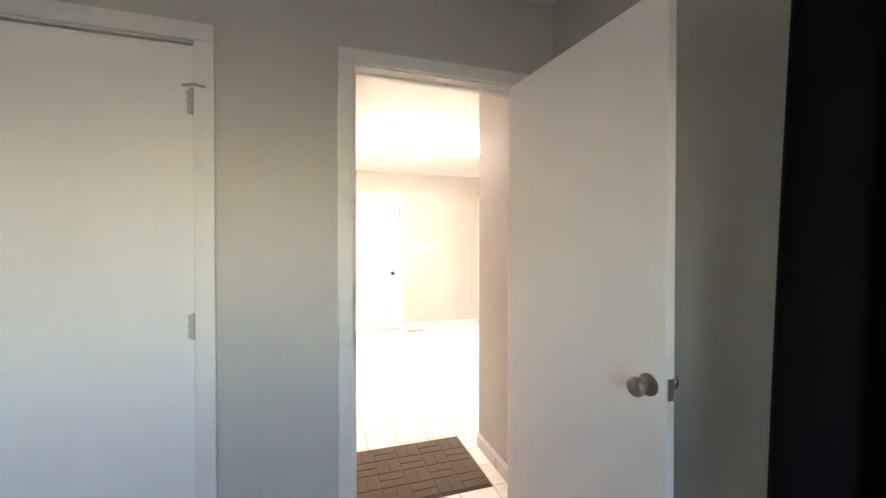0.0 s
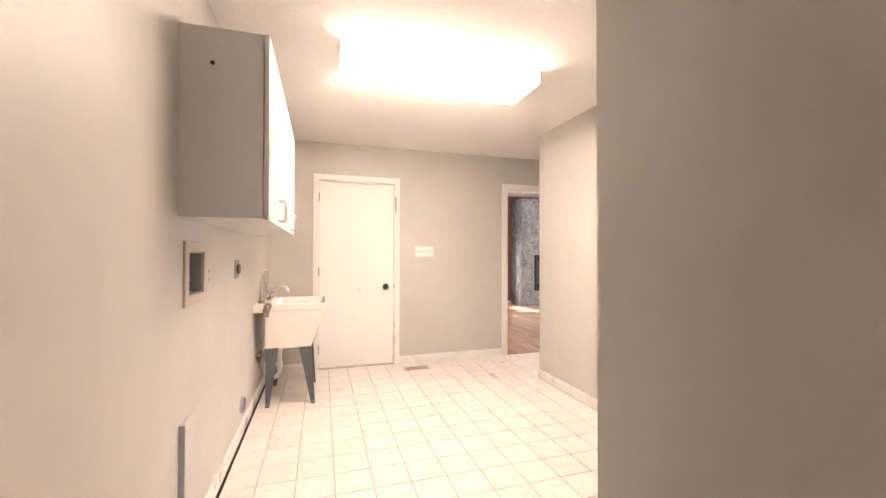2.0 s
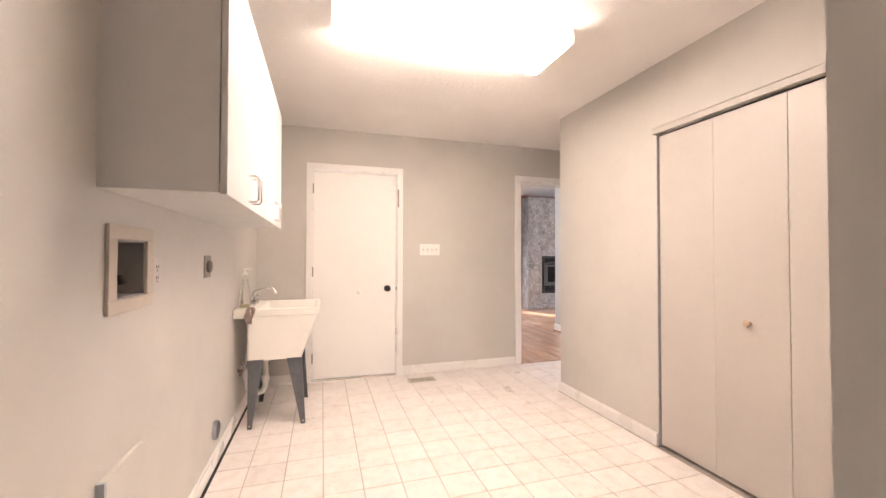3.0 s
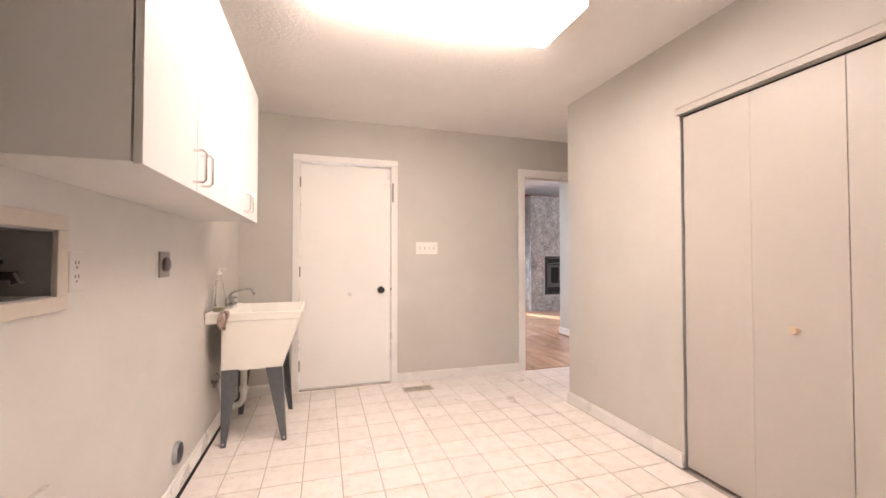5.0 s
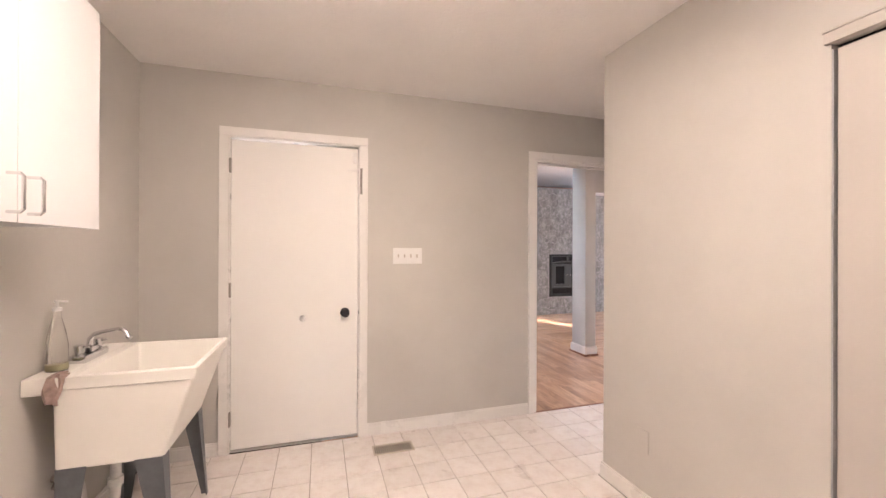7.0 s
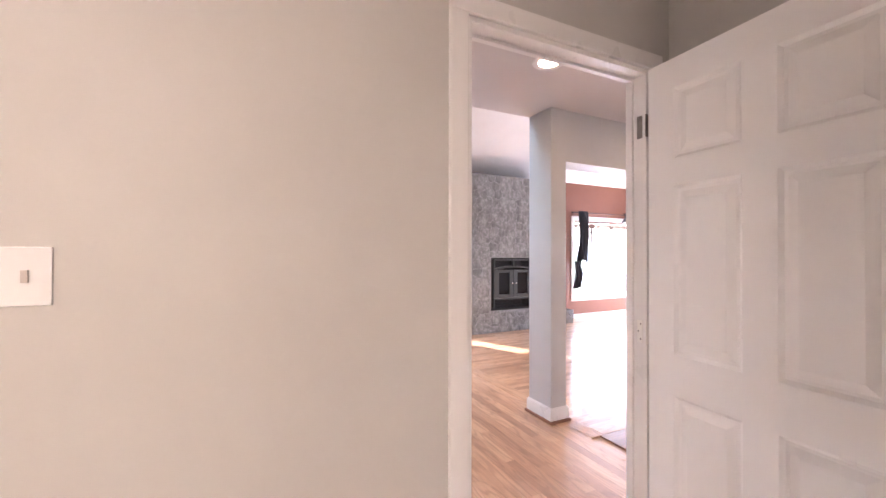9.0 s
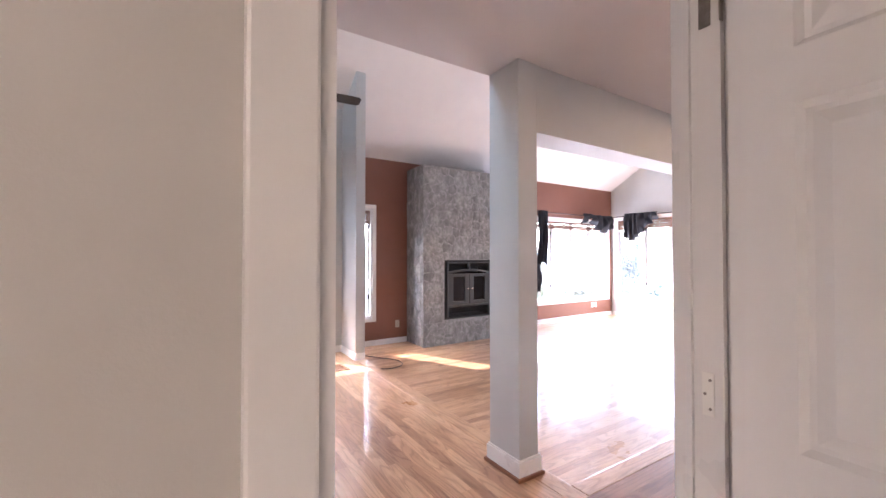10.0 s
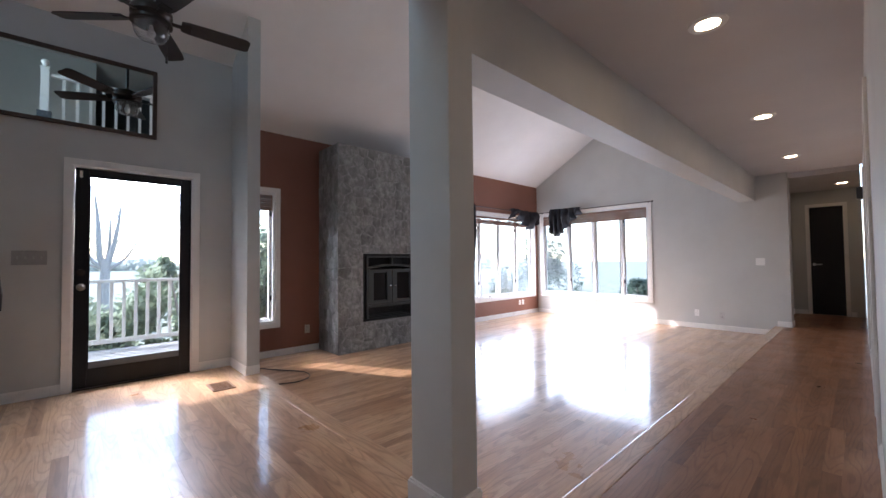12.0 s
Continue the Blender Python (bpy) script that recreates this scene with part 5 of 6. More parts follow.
for k in range(5):
    m = Matrix.Translation((FX, FY, FZ)) @ Matrix.Rotation(radians(-4 + 72 * k), 4, "Z") @ Matrix.Rotation(radians(-13), 4, "X")
    bm = bmesh.new()
    rows = []
    for r, w in ((0.19, 0.052), (0.24, 0.064), (0.40, 0.070), (0.58, 0.074), (0.66, 0.070), (0.685, 0.050)):
        rows.append([bm.verts.new((r, s * w, z)) for s, z in ((-1, 0.0), (1, 0.0), (1, 0.008), (-1, 0.008))])
    for p, q in zip(rows, rows[1:]):
        for i in range(4):
            bm.faces.new((p[i], p[(i + 1) % 4], q[(i + 1) % 4], q[i]))
    bm.faces.new(rows[0]), bm.faces.new(rows[-1])
    bm.transform(m)
    b = part("blade", bm, M_WOODDARK, fan)
    part("blade_arm", boxes((0.10, 0.21, -0.018, 0.018, -0.007, 0.0), (0.19, 0.26, -0.04, 0.04, -0.006, -0.0005), bevel=0.002, m=m), M_BRONZE, b)

# fireplace
FPX0, FPX1, FPY = 5.44, 7.40, 9.72
fp = thing("fireplace", (6.37, 10.0, GZ), "tall grey whitewashed stone fireplace with an iron insert", "fireplace")
for r in ((FPX0 + 0.015, 5.83, FPY + 0.005, 10.3, GZ, 2.715), (6.83, FPX1 - 0.015, FPY + 0.005, 10.3, GZ, 2.715), (5.83, 6.83, FPY + 0.005, 10.3, 1.21, 2.715), (5.83, 6.83, FPY + 0.005, 10.3, GZ, 0.25), (5.83, 6.83, 10.2, 10.3, 0.25, 1.21)):
    part("core", boxes(r), M_MORTAR, fp)
part("low_wing_core", boxes((FPX1 - 0.03, 7.90, FPY + 0.13, 10.3, GZ, 0.10)), M_MORTAR, fp)


def clip(poly, px, py, nx, ny):
    out = []
    for (x0, y0), (x1, y1) in zip(poly, poly[1:] + poly[:1]):
        d0, d1 = (x0 - px) * nx + (y0 - py) * ny, (x1 - px) * nx + (y1 - py) * ny
        if d0 <= 0:
            out.append((x0, y0))
        if d0 * d1 < 0:
            k = d0 / (d0 - d1)
            out.append((x0 + (x1 - x0) * k, y0 + (y1 - y0) * k))
    return out


def rubble(w0, w1, h0, h1, holes, cw, ch, rng, gap=0.003):
    """Irregular stones filling a rectangle, less the holes: cells round jittered seeds."""
    seeds = []
    nr = max(1, round((h1 - h0) / ch))
    for j in range(nr):
        nc = max(1, round((w1 - w0) / (cw * rng.uniform(0.8, 1.25))))
        for i in range(nc):
            x = w0 + (i + 0.5 + 0.5 * (j % 2) - 0.25 + rng.uniform(-0.3, 0.3)) * (w1 - w0) / nc
            y = h0 + (j + 0.5 + rng.uniform(-0.28, 0.28)) * (h1 - h0) / nr
            if not any(a < x < b and c < y < d for a, b, c, d in holes):
                seeds.append((x, y))
    cells = []
    for s in seeds:
        near = sorted(seeds, key=lambda q: (q[0] - s[0]) ** 2 + (q[1] - s[1]) ** 2)[1:16]
        poly = [(w0, h0), (w1, h0), (w1, h1), (w0, h1)]
        for q in near:
            dx, dy = q[0] - s[0], q[1] - s[1]
            ln = math.hypot(dx, dy)
            poly = clip(poly, (s[0] + q[0]) / 2 - dx / ln * gap, (s[1] + q[1]) / 2 - dy / ln * gap, dx / ln, dy / ln)
            if len(poly) < 3:
                break
        for a, b, c, d in holes:
            if len(poly) >= 3 and any(a < x < b and c < y < d for x, y in poly + [((p[0] + r[0]) / 2, (p[1] + r[1]) / 2) for p, r in zip(poly, poly[1:] + poly[:1])]):
                best = max(((a - s[0], a, 0, 1, 0), (s[0] - b, b, 0, -1, 0), (c - s[1], 0, c, 0, 1), (s[1] - d, 0, d, 0, -1)), key=lambda k: k[0])
                poly = clip(poly, best[1], best[2], best[3], best[4])
        if len(poly) >= 3:
            cells.append(poly)
    return cells


def stones(cells, place, rng, parent):
    """place(u, v, d): the world's point d metres proud of the face."""
    for poly in cells:
        cx, cy = sum(p[0] for p in poly) / len(poly), sum(p[1] for p in poly) / len(poly)
        d = rng.uniform(0.009, 0.014)
        bm = bmesh.new()
        rings = []
        for k, dd in ((1.0, 0.0), (0.985, d * 0.55), (0.93, d * 0.85), (0.80, d)):
            rings.append([bm.verts.new(place(cx + (x - cx) * k + rng.uniform(-0.003, 0.003), cy + (y - cy) * k + rng.uniform(-0.003, 0.003), dd + rng.uniform(-0.003, 0.003) * (dd > 0))) for x, y in poly])
        for p, q in zip(rings, rings[1:]):
            for i in range(len(p)):
                bm.faces.new((p[i], p[(i + 1) % len(p)], q[(i + 1) % len(q)], q[i]))
        bm.faces.new(rings[-1])
        part("stone", bm, M_STONE, parent, smooth=True)


rs = random.Random(21)
hole = [(5.80, 6.86, 0.22, 1.22)]
stones(rubble(FPX0, FPX1, GZ, 0.21, [], 0.15, 0.10, rs), lambda u, v, d: (u, FPY + 0.015 - d, v), rs, fp)
stones(rubble(FPX0, FPX1, 0.21, 2.72, hole, 0.17, 0.14, rs), lambda u, v, d: (u, FPY + 0.015 - d, v), rs, fp)
stones(rubble(FPY + 0.01, 10.3, GZ, 2.72, [], 0.17, 0.14, rs), lambda u, v, d: (FPX0 + 0.015 - d, u, v), rs, fp)
stones(rubble(FPY + 0.01, 10.3, GZ, 2.72, [], 0.2, 0.2, rs), lambda u, v, d: (FPX1 - 0.015 + d, u, v), rs, fp)
stones(rubble(FPX1, 7.93, GZ, 0.13, [], 0.17, 0.13, rs), lambda u, v, d: (u, FPY + 0.13 - d, v), rs, fp)
stones(rubble(FPY + 0.11, 10.3, GZ, 0.13, [], 0.17, 0.13, rs), lambda u, v, d: (7.90 + d, u, v), rs, fp)

ins = thing("fireplace_insert", (6.33, 9.75, 0.25), "grey-green iron fireplace insert with two glass doors", "fireplace insert")
part("firebox", boxes((5.85, 6.81, 10.10, 10.12, 0.26, 1.20), (5.85, 5.87, 9.78, 10.10, 0.26, 1.20), (6.79, 6.81, 9.78, 10.10, 0.26, 1.20), (5.87, 6.79, 9.78, 10.10, 0.26, 0.28), (5.87, 6.79, 9.78, 10.10, 1.18, 1.20)), M_FIREBOX, ins, "soot-black firebox")
y0, y1 = 9.735, 9.775
for r in ((5.83, 5.865, y0, y1, 0.25, 1.21), (6.795, 6.83, y0, y1, 0.25, 1.21), (5.865, 6.795, y0, y1, 1.185, 1.21), (5.865, 6.795, y0, y1, 0.25, 0.28)):
    part("surround", boxes(r), M_FIREBOX, ins, "black outer surround")
for r in ((5.885, 5.915, y0 - 0.012, y1, 0.285, 1.18), (6.745, 6.775, y0 - 0.012, y1, 0.285, 1.18), (5.915, 6.745, y0 - 0.012, y1, 1.155, 1.18), (5.915, 6.745, y0 - 0.012, y1, 0.44, 0.47), (6.315, 6.345, y0 - 0.012, y1, 1.03, 1.155)):
    part("frame_bar", boxes(r, bevel=0.003), M_INSERT, ins)
bm = bmesh.new()
last = None
for k in range(17):
    x = 5.915 + 0.83 * k / 16
    z = 0.985 + 0.045 * (1 - ((k - 8) / 8) ** 2)
    cur = [bm.verts.new((x, y, zz)) for y, zz in ((y0 - 0.016, z), (y0 - 0.016, z + 0.03), (y1, z + 0.03), (y1, z))]
    if last:
        for i in range(4):
            bm.faces.new((last[i], last[(i + 1) % 4], cur[(i + 1) % 4], cur[i]))
    else:
        bm.faces.new(cur)
    last = cur
bm.faces.new(last)
part("arched_bar", bm, M_INSERT, ins)
for x0, x1, kx in ((5.92, 6.326, 6.285), (6.334, 6.74, 6.375)):
    dr = part("glass_door_frame", boxes((x0, x0 + 0.085, y0 - 0.008, y1 - 0.01, 0.475, 0.985), (x1 - 0.085, x1, y0 - 0.008, y1 - 0.01, 0.475, 0.985), (x0 + 0.085, x1 - 0.085, y0 - 0.008, y1 - 0.01, 0.475, 0.535), (x0 + 0.085, x1 - 0.085, y0 - 0.008, y1 - 0.01, 0.935, 0.985), bevel=0.003), M_INSERT, ins)
    part("pane", boxes((x0 + 0.083, x1 - 0.083, y1 - 0.024, y1 - 0.02, 0.533, 0.937)), material("smoked_glass", (0.012, 0.009, 0.008), 0.04, spec=0.16)[0], dr, "smoked dark glass")
    part("knob", lathe([(0.006, 0), (0.006, 0.012), (0.013, 0.018), (0.013, 0.028), (0, 0.032)], 14, pose(kx, y0 - 0.008, 0.74, 90)), M_CHROME, dr, smooth=True)
for x0, x1 in ((5.915, 6.315), (6.345, 6.745)):
    part("vent_grille", boxes(*[(x0, x1, y1 - 0.012, y1 - 0.006, 1.045 + 0.02 * k, 1.055 + 0.02 * k) for k in range(5)]), M_FIREBOX, ins)
part("lower_grille", boxes(*[(5.915, 6.745, y1 - 0.012, y1 - 0.006, 0.292 + 0.022 * k, 0.303 + 0.022 * k) for k in range(7)]), M_FIREBOX, ins)

# downlights
for x, y in ((3.52, 5.54), (5.51, 5.49), (7.64, 5.53), (9.80, 5.53)):
    c = thing("downlight", (x, y, HL), "recessed ceiling downlight, lit, with a white ring", "ceiling light", group="hall downlights")
    part("trim_ring", lathe([(0.062, 0.0), (0.062, -0.006), (0.095, -0.008), (0.098, -0.002), (0.098, 0.0)], 32, pose(x, y, HL)), M_PLASTIC, c, smooth=True)
    part("lens", lathe([(0.062, -0.0035), (0.0, -0.0045)], 32, pose(x, y, HL)), M_CAN, c, "glowing lens")
c = thing("downlight", (12.4, 5.12, 2.36), "recessed downlight, lit, in the lower hall ceiling", "ceiling light", group="hall downlights")
part("trim_ring", lathe([(0.062, 0.0), (0.062, -0.006), (0.095, -0.008), (0.098, -0.002), (0.098, 0.0)], 32, pose(12.4, 5.12, 2.36)), M_PLASTIC, c, smooth=True)
part("lens", lathe([(0.062, -0.0035), (0.0, -0.0045)], 32, pose(12.4, 5.12, 2.36)), M_CAN, c, "glowing lens")

# plates
plate("foyer_switches", "y", 9.6, -1, 2.60, 1.16, 0.205, 0.118, "grey painted four-gang switch plate by the front door", [(d, 0, 0.010, 0.024) for d in (-0.069, -0.023, 0.023, 0.069)], plain("grey_plate", (0.30, 0.30, 0.29), 0.4), plain("grey_toggle", (0.36, 0.36, 0.35), 0.4), category="light switch", kind_slot="toggle")
plate("wall_outlet", "y", 10.3, -1, 5.27, 0.16, 0.072, 0.115, "ivory duplex outlet on the brown wall", OUT, M_IVORY)
plate("wall_outlet", "y", 10.3, -1, 10.30, 0.13, 0.072, 0.115, "white duplex outlet under the window", OUT)
plate("wall_outlet", "y", 10.3, -1, 10.42, 0.13, 0.072, 0.115, "white cable plate under the window", [(0, 0, 0.012, 0.012)])
plate("wall_outlet", "x", 11.05, -1, 9.05, 0.12, 0.072, 0.115, "grey outlet under the wide window", OUT, M_STEEL)
plate("wall_outlet", "x", 11.05, -1, 6.98, 0.12, 0.072, 0.115, "white outlet on the grey wall", OUT)
plate("wall_outlet", "x", 11.05, -1, 6.60, 0.10, 0.085, 0.125, "grey metal outlet on the grey wall", OUT, M_STEEL)
plate("light_switch", "x", 11.05, -1, 6.06, 1.03, 0.12, 0.118, "white two-gang switch plate on the grey wall", [(-0.023, 0, 0.033, 0.066), (0.023, 0, 0.033, 0.066)], dark=M_PLASTIC, category="light switch", kind_slot="rocker")
t = thing("wall_lamp", (9.7, 4.9, 1.85), "small black wall-mounted fixture in the hall", "wall lamp")
part("mount", boxes((9.62, 9.76, 4.881, 4.895, 1.76, 1.94), bevel=0.004), M_BLACK, t)
part("body", boxes((9.60, 9.78, 4.895, 4.95, 1.78, 1.92), bevel=0.012), M_BLACK, t)
M_REG = plain("stained_oak_register", (0.17, 0.085, 0.045), 0.5, wear=0.2)
t = thing("floor_register", (3.84, 8.86, 0), "wooden floor register in the foyer boards", "vent")
part("frame", boxes((3.75, 3.93, 8.73, 8.75, 0.0, 0.008), (3.75, 3.93, 8.97, 8.99, 0.0, 0.008), (3.75, 3.77, 8.75, 8.97, 0.0, 0.008), (3.91, 3.93, 8.75, 8.97, 0.0, 0.008)), M_REG, t)
# shade below the slats, drawn as a flat black sheet
part("pit_shade", boxes((3.77, 3.91, 8.75, 8.97, -0.002, 0.001)), M_FIREBOX, t, "black sheet for the shade under the slats")
for k in range(9):
    part("slat", boxes((3.77, 3.91, 8.762 + k * 0.0235, 8.772 + k * 0.0235, 0.001, 0.007)), M_REG, t)
cb = [(4.35, 10.22), (4.42, 9.9), (4.62, 9.55), (4.78, 9.30), (4.76, 9.08), (4.60, 8.98), (4.44, 9.02), (4.28, 9.10)]
pts = []
for i in range(len(cb) - 1):
    p0, p1, p2, p3 = cb[max(i - 1, 0)], cb[i], cb[i + 1], cb[min(i + 2, len(cb) - 1)]
    for k in range(6):
        s = k / 6
        pts.append(tuple(0.5 * (2 * p1[j] + (p2[j] - p0[j]) * s + (2 * p0[j] - 5 * p1[j] + 4 * p2[j] - p3[j]) * s * s + (3 * p1[j] - p0[j] - 3 * p2[j] + p3[j]) * s ** 3) for j in (0, 1)) + (GZ + 0.006,))
solid("cable", tube(bmesh.new(), pts, 0.0055, 8), M_BLACK, "thin dark cable lying loose on the great room floor", "cable", smooth=True)


# ---- outside ----
SHIFT = GREAT
solid("ground", boxes((-400, 400, 9.77, 800, -1.2, -0.9), (11.22, 400, -400, 9.77, -1.2, -0.9)), M_GRASS, "rough green lawn around the house", "ground", kind="structure")
dk = thing("deck", (2.7, 11.2, -0.06), "porch boards, inner ones coloured dark for shade, with a paler outer strip", "deck", kind="structure")
# shade near the house is put into the colour of the inner boards
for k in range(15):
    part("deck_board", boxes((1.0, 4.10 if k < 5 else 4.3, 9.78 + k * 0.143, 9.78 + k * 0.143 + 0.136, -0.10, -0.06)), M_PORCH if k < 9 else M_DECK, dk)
part("rim", boxes((1.0, 4.3, 11.93, 11.97, -0.9, -0.06), (1.0, 1.04, 9.78, 11.93, -0.9, -0.1), (4.26, 4.3, 10.5, 11.93, -0.9, -0.1)), M_DECK, dk)
rl = thing("deck_railing", (2.7, 11.85, -0.06), "white wooden deck railing with square balusters, greyed as backlit", "railing")
part("top_rail", boxes((1.0, 4.3, 11.79, 11.91, 0.85, 0.89), bevel=0.006), M_RAIL, rl)
part("bottom_rail", boxes((1.0, 4.3, 11.83, 11.87, 0.04, 0.10), bevel=0.004), M_RAIL, rl)
for x in (1.05, 2.62, 4.25):
    part("post", boxes((x - 0.045, x + 0.045, 11.805, 11.895, -0.06, 0.85)), M_RAIL, rl)
for k in range(24):
    x = 1.13 + k * 0.13
    if abs(x + 0.019 - 2.62) > 0.06:
        part("baluster", boxes((x, x + 0.038, 11.831, 11.869, 0.10, 0.85)), M_RAIL, rl)
# roof out of view, sized so the sun patch ends near the door
solid("sun_cut_roof", boxes((0.9, 3.95, 9.76, 12.0, 2.27, 2.42), (0.95, 1.07, 11.84, 11.96, -0.06, 2.27)), M_TRIM, "unseen white roof on a post, added to cut short the sun through the front door", "roof", kind="structure")


def foliage(name, at, rx, ry, rz, count, leaf, mat, label, seed, category="bush"):
    """A crown of many small leaves in uneven clumps."""
    r = random.Random(seed)
    clumps = [(r.uniform(-0.75, 0.75), r.uniform(-0.75, 0.75), r.uniform(-0.6, 0.8), r.uniform(0.22, 0.45)) for _ in range(14)]
    verts, faces = [], []
    for i in range(count):
        cx, cy, cz, cr = clumps[i % 14]
        d = Vector((r.gauss(0, 1), r.gauss(0, 1), r.gauss(0, 1))).normalized() * cr * r.uniform(0.5, 1.0)
        p = Vector((at[0] + (cx + d.x) * rx, at[1] + (cy + d.y) * ry, at[2] + (cz + d.z) * rz))
        u = Vector((r.gauss(0, 1), r.gauss(0, 1), r.gauss(0, 1))).normalized()
        w = u.orthogonal().normalized()
        s = leaf * r.uniform(0.6, 1.3)
        k = len(verts)
        verts += [p - u * s, p + w * s * 0.45, p + u * s, p - w * s * 0.45]
        faces.append((k, k + 1, k + 2, k + 3))
    me = bpy.data.meshes.new(name)
    me.from_pydata(verts, [], faces)
    me.materials.append(mat)
    return me


def bush(at, rx, ry, rz, count, leaf, mat, label, seed):
    t = thing("bush", (at[0], at[1], -0.9), label, "bush", group="bushes")
    ob = new("crown", foliage("crown", Vector(at) - Vector((at[0], at[1], -0.9)), rx, ry, rz, count, leaf, mat, label, seed))
    ob.parent = t
    r = random.Random(seed)
    bm = bmesh.new()
    for k in range(5):
        a = r.uniform(0, 6.28)
        tube(bm, [(at[0], at[1], -0.9), (at[0] + 0.3 * rx * math.cos(a), at[1] + 0.3 * ry * math.sin(a), at[2]), (at[0] + 0.6 * rx * math.cos(a), at[1] + 0.6 * ry * math.sin(a), at[2] + rz * 0.5)], [0.04, 0.025, 0.01], 6)
    part("stems", bm, M_BARK, t)


def tree(x, y, h, seed, leaves, label):
    r = random.Random(seed)
    t = thing("tree", (x, y, -0.9), label, "tree", group="trees")
    bm = bmesh.new()
    tips = []

    def limb(p, d, ln, rad, depth):
        pts, radii = [p], [rad]
        for k in range(4):
            d = (d + Vector((r.gauss(0, 0.12), r.gauss(0, 0.12), r.gauss(0.05, 0.08)))).normalized()
            p = p + d * ln / 4
            pts.append(p)
            radii.append(rad * (1 - 0.14 * (k + 1)))
        tube(bm, pts, radii, 7 if depth < 2 else 5)
        tips.append(p)
        if depth < 4:
            for k in range(3 if depth < 2 else 2):
                q = pts[r.choice((2, 3, 4))]
                limb(q, (d + Vector((r.gauss(0, 0.6), r.gauss(0, 0.6), r.gauss(0.1, 0.3)))).normalized(), ln * r.uniform(0.55, 0.75), rad * 0.5, depth + 1)
    limb(Vector((x, y, -0.95)), Vector((0, 0, 1)), h * 0.42, h * 0.013, 0)
    part("trunk", bm, M_BARK, t)
    if leaves:
        verts, faces = [], []
        for i in range(leaves):
            p = r.choice(tips) + Vector((r.gauss(0, 0.4), r.gauss(0, 0.4), r.gauss(0, 0.3))) - Vector((x, y, -0.9))
            u = Vector((r.gauss(0, 1), r.gauss(0, 1), r.gauss(0, 1))).normalized()
            w = u.orthogonal().normalized()
            k = len(verts)
            verts += [p - u * 0.09, p + w * 0.05, p + u * 0.09, p - w * 0.05]
            faces.append((k, k + 1, k + 2, k + 3))
        me = bpy.data.meshes.new("crown")
        me.from_pydata(verts, [], faces)
        me.materials.append(M_LEAF)
        ob = new("crown", me)
        ob.parent = t


# pruned bare tree
bt2 = thing("tree", (3.5, 20.9, -0.9), "bare pruned tree with thick upright limbs", "tree", group="trees")
bm = bmesh.new()
tube(bm, [(3.5, 20.9, -0.95), (3.48, 20.9, 0.2), (3.52, 20.9, 1.25)], [0.17, 0.13, 0.12], 10)
r = random.Random(9)
for dx, dy, top, rad in ((-0.30, 0.1, 3.2, 0.09), (0.32, -0.1, 2.9, 0.08), (-0.75, -0.1, 2.3, 0.05), (0.10, 0.3, 2.7, 0.06), (0.85, 0.2, 1.9, 0.045), (-1.0, 0.2, 1.6, 0.035)):
    pts = [(3.51, 20.9, 0.9)]
    for k in range(1, 6):
        s = k / 5
        pts.append((3.51 + dx * s ** 0.6 + r.gauss(0, 0.03), 20.9 + dy * s, 0.9 + (top - 0.9) * s))
    tube(bm, pts, [rad, rad, rad * 0.85, rad * 0.7, rad * 0.5, rad * 0.25], 8)
    for k in range(3):
        q = Vector(pts[2 + k])
        d = Vector((r.gauss(0, 0.25), r.gauss(0, 0.2), r.uniform(0.2, 0.5)))
        tube(bm, [q, q + d * 0.5, q + d + Vector((0, 0, 0.1))], [rad * 0.35, rad * 0.25, rad * 0.1], 6)
part("trunk", bm, M_BARK, bt2)
tree(10.5, 40.0, 9.0, 5, 1500, "light green budding tree beyond the deck")
tree(16.5, 30.0, 9.0, 8, 1200, "light green tree north of the house")
for i, (x, y, z, rx, ry, rz, n, mat) in enumerate((
        (2.3, 13.3, -0.25, 0.9, 0.7, 0.95, 4200, M_LEAF), (3.3, 13.4, -0.15, 0.9, 0.7, 1.0, 4200, M_LEAF), (4.35, 13.3, 0.2, 0.8, 0.7, 1.4, 4800, M_LEAF), (5.5, 13.2, 0.4, 0.9, 0.7, 1.6, 5200, M_LEAF), (6.6, 13.8, 0.3, 1.0, 0.8, 1.4, 4000, M_LEAF),
        (10.7, 12.4, 0.15, 0.55, 0.6, 1.1, 2200, M_LEAF), (11.9, 12.0, 0.1, 0.7, 0.6, 1.0, 2200, M_HEDGE), (13.4, 11.6, 0.6, 0.8, 0.9, 1.6, 3000, M_HEDGE),
        (15.8, 9.75, -0.15, 0.8, 0.7, 0.75, 2600, M_HEDGE), (15.8, 8.5, -0.05, 0.8, 0.8, 0.8, 2800, M_HEDGE))):
    bush((x, y, z), rx, ry, rz, n, 0.07, mat, "leafy pale green bush outside the windows", 40 + i)
tb = thing("treeline", (0, 90, -0.9), "distant woods at the edge of the lawn, paled for haze", "woods", kind="stuff")
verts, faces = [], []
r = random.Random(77)
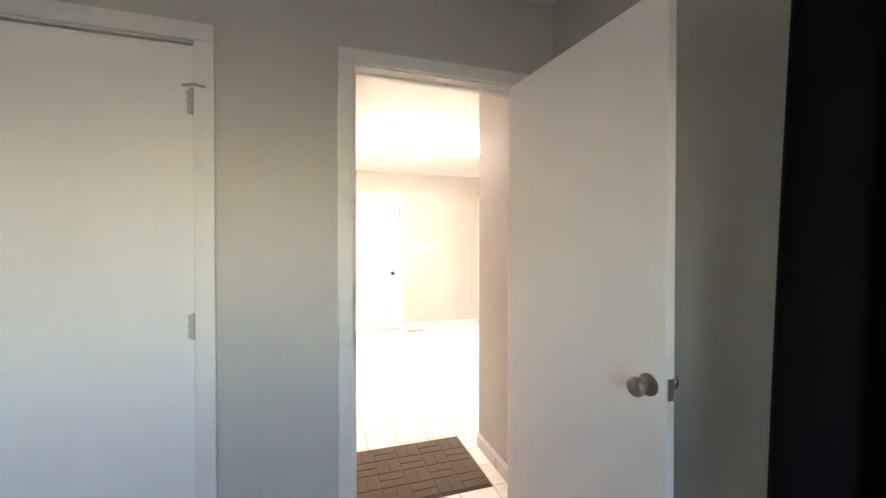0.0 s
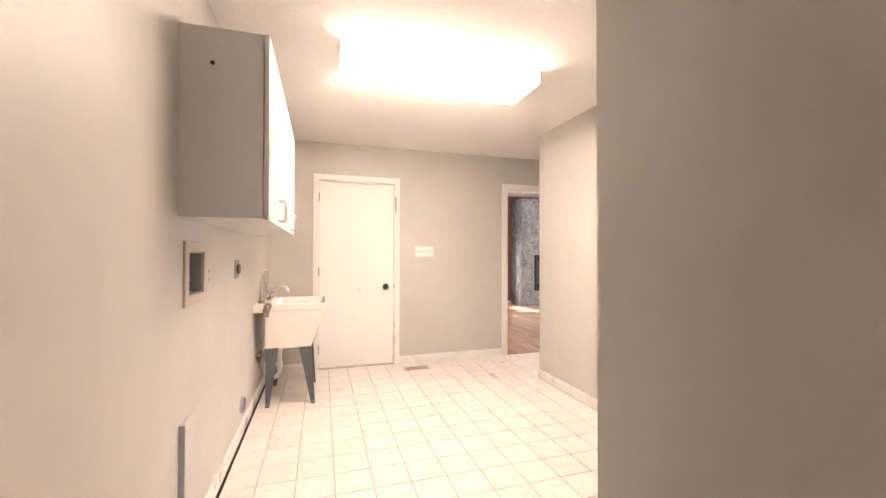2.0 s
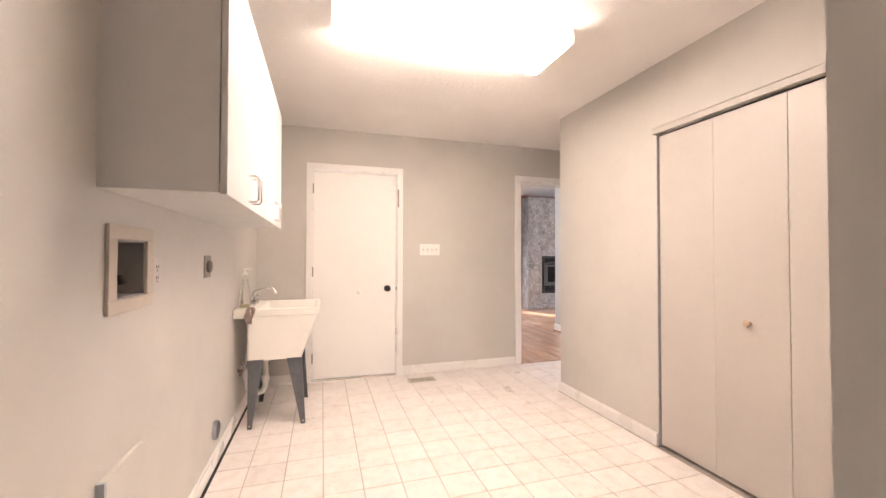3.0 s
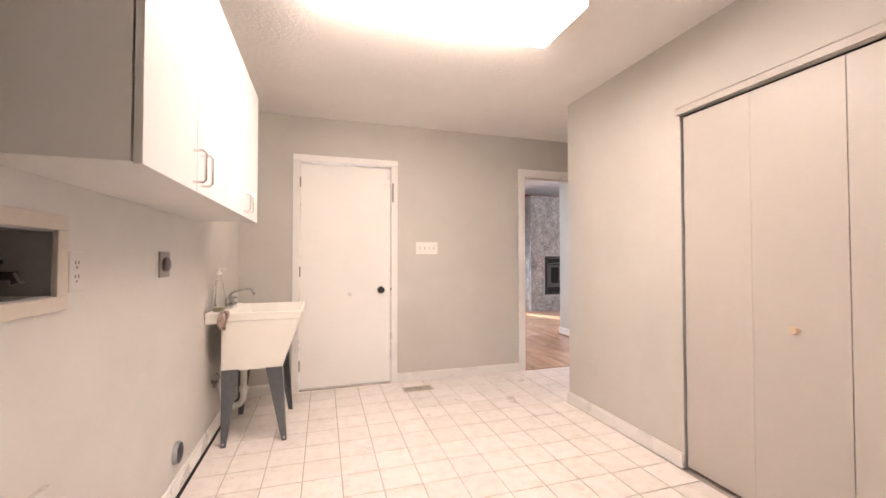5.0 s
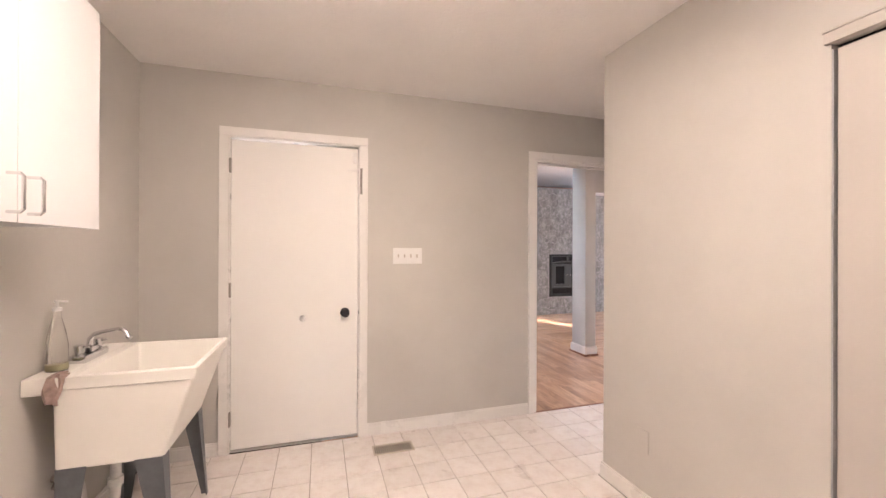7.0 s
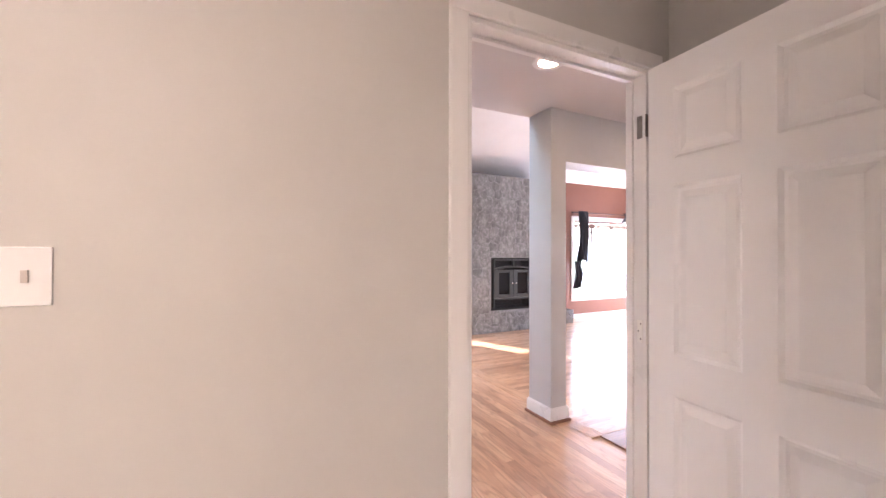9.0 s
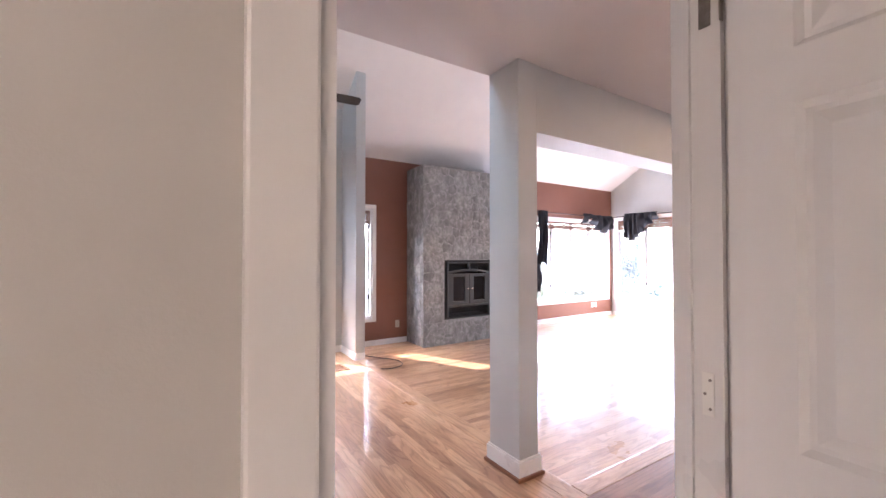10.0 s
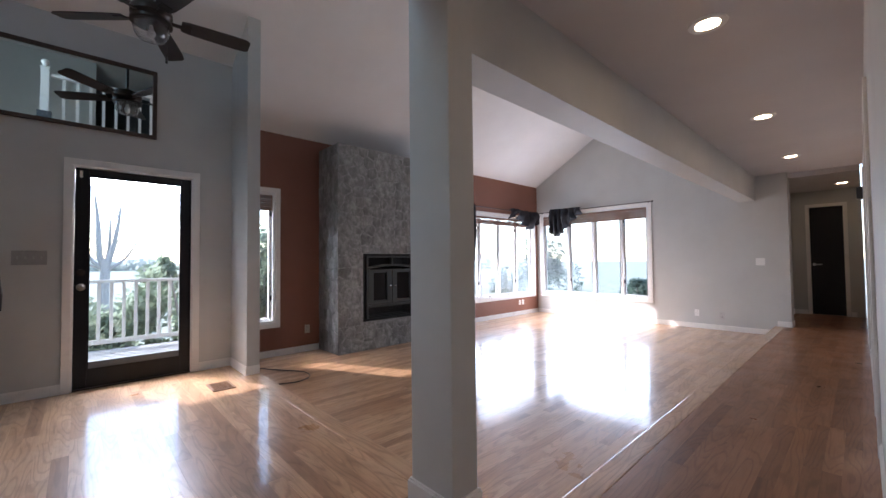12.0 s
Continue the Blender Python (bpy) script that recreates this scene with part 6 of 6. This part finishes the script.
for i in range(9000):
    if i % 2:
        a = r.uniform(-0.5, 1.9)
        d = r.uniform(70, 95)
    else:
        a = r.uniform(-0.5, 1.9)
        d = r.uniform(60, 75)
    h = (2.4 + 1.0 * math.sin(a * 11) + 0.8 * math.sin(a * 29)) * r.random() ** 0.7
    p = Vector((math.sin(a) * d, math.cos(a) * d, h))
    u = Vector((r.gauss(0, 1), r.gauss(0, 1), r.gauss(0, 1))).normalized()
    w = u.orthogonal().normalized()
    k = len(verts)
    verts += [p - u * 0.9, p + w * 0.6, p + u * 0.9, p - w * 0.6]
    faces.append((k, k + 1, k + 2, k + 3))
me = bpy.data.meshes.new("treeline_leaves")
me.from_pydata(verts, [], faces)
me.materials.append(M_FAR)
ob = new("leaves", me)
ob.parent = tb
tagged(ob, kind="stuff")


# ---- floors piece by piece ----
def board_mesh(w, l, along, mat, cache={}):
    key = (round(w, 4), round(l, 3), along, mat.name)
    if key not in cache:
        h, c = 0.012, 0.0002
        bm = bmesh.new()
        X, Y = (l, w) if along == "x" else (w, l)
        lo = [bm.verts.new((x, y, -h)) for x, y in ((0, 0), (X, 0), (X, Y), (0, Y))]
        mid = [bm.verts.new((x, y, -c)) for x, y in ((0, 0), (X, 0), (X, Y), (0, Y))]
        top = [bm.verts.new((x, y, 0)) for x, y in ((c, c), (X - c, c), (X - c, Y - c), (c, Y - c))]
        for a, b in ((lo, mid), (mid, top)):
            for i in range(4):
                bm.faces.new((a[i], a[(i + 1) % 4], b[(i + 1) % 4], b[i]))
        bm.faces.new(top)
        cache[key] = mesh_of("board", bm, mat)
    return cache[key]


def lay_boards(x0, x1, y0, y1, z, along, w, parent, mat, rng, near=None):
    """Strip flooring in random lengths. Boards outside near are returned as boxes for one joined mesh."""
    rest = []
    across = (y0, y1) if along == "x" else (x0, x1)
    run = (x0, x1) if along == "x" else (y0, y1)
    a = across[0]
    while a < across[1] - 0.004:
        aw = min(w, across[1] - a)
        s = run[0]
        first = True
        while s < run[1] - 0.004:
            l = rng.choice((0.45, 0.6, 0.75, 0.9, 1.2, 1.5)) * (rng.choice((0.4, 0.7, 1.0)) if first else 1)
            first = False
            if run[1] - s - l < 0.2:
                l = run[1] - s
            l = min(l, run[1] - s)
            x, y = (s, a) if along == "x" else (a, s)
            if near and near[0] <= x <= near[1] and near[2] <= y <= near[3]:
                ob = new("board", board_mesh(aw, l, along, mat))
                ob.location = (x, y, z)
                ob.parent = parent
            else:
                rest.append((x, y, l if along == "x" else aw, aw if along == "x" else l))
            s += l
        a += aw
    return rest


def joined_boards(rows, z, mat, parent):
    verts, faces = [], []
    c = 0.0002
    for x, y, X, Y in rows:
        k = len(verts)
        for zz, i in ((-0.012, 0), (-c, 0), (0, c)):
            verts += [(x + i, y + i, z + zz), (x + X - i, y + i, z + zz), (x + X - i, y + Y - i, z + zz), (x + i, y + Y - i, z + zz)]
        for b in (0, 4):
            for i in range(4):
                faces.append((k + b + i, k + b + (i + 1) % 4, k + b + 4 + (i + 1) % 4, k + b + 4 + i))
        faces.append((k + 8, k + 9, k + 10, k + 11))
    me = bpy.data.meshes.new("boards")
    me.from_pydata(verts, [], faces)
    me.materials.append(mat)
    ob = new("boards", me)
    ob.parent = parent
    return tagged(ob, kind="stuff")


floor_f, floor_g, floor_l = bpy.data.objects["floor_foyer"], bpy.data.objects["floor_great_room"], bpy.data.objects["floor_laundry"]
rb = random.Random(5)
BW = 0.073
rest = lay_boards(2.505, 4.115, 4.81, 9.6, 0.0, "y", BW, floor_f, M_OAK_Y, rb, near=(2.5, 4.12, 4.8, 9.6))
joined_boards(lay_boards(1.02, 2.505, 8.78, 9.6, 0.0, "y", BW, floor_f, M_OAK_Y, rb), 0.0, M_OAK_YI, floor_f)
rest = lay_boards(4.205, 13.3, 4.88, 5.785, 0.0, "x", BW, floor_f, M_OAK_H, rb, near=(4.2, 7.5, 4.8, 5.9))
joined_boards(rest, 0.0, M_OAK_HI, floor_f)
rest = lay_boards(4.23, 11.05, 5.90, 10.3, GZ, "x", BW, floor_g, M_OAK_X, rb, near=(4.2, 6.6, 5.8, 9.8))
joined_boards(rest, GZ, M_OAK_XI, floor_g)
# bull-nosed border boards of the step and their risers
nose = thing("step_nosing", (4.2, 5.9, 0), "rounded oak nosing boards along the step down", "nosing", kind="structure")
part("nosing_board", boxes((4.115, 4.235, 5.785, 9.06, -0.024, 0.0015), bevel=0.006), M_OAK_Y, nose)
part("nosing_board", boxes((4.236, 11.05, 5.785, 5.905, -0.024, 0.0015), bevel=0.006), M_OAK_X, nose)
part("riser", boxes((4.205, 4.215, 5.88, 9.06, GZ, -0.024)), M_OAK_Y, nose)
part("riser", boxes((4.215, 11.05, 5.875, 5.885, GZ, -0.024)), M_OAK_X, nose)

# square tiles
SHIFT = LAUNDRY
TP, TX, TY = 0.2012, 0.079, 0.195
tile_cache = {}
i0, i1 = int((-0.11 - TX) / TP) - 1, int((3.55 - TX) / TP) + 1
for i in range(i0, i1 + 1):
    for j in range(1, 24):
        x0, x1, y0, y1 = TX + i * TP, TX + (i + 1) * TP, TY + j * TP, TY + (j + 1) * TP
        g = 0.0024
        x0, x1, y0, y1 = max(x0 + g, -0.108), min(x1 - g, 3.548), max(y0 + g, 0.562), min(y1 - g, 4.886)
        if x1 - x0 < 0.01 or y1 - y0 < 0.01:
            continue
        if (x0 > 0.96 and y1 < 1.2) or (x0 > 2.49 and y1 < 4.03):
            continue
        key = (round(x1 - x0, 4), round(y1 - y0, 4))
        if key not in tile_cache:
            X, Y = key
            bm = bmesh.new()
            rings = [[bm.verts.new((x, y, z)) for x, y in ((c, c), (X - c, c), (X - c, Y - c), (c, Y - c))] for c, z in ((0, -0.006), (0, -0.0015), (0.0025, 0.0))]
            for a, b in zip(rings, rings[1:]):
                for k in range(4):
                    bm.faces.new((a[k], a[(k + 1) % 4], b[(k + 1) % 4], b[k]))
            bm.faces.new(rings[-1])
            tile_cache[key] = mesh_of("tile", bm, M_TILE)
        ob = new("tile", tile_cache[key])
        ob.location = (x0, y0, 0)
        ob.parent = floor_l
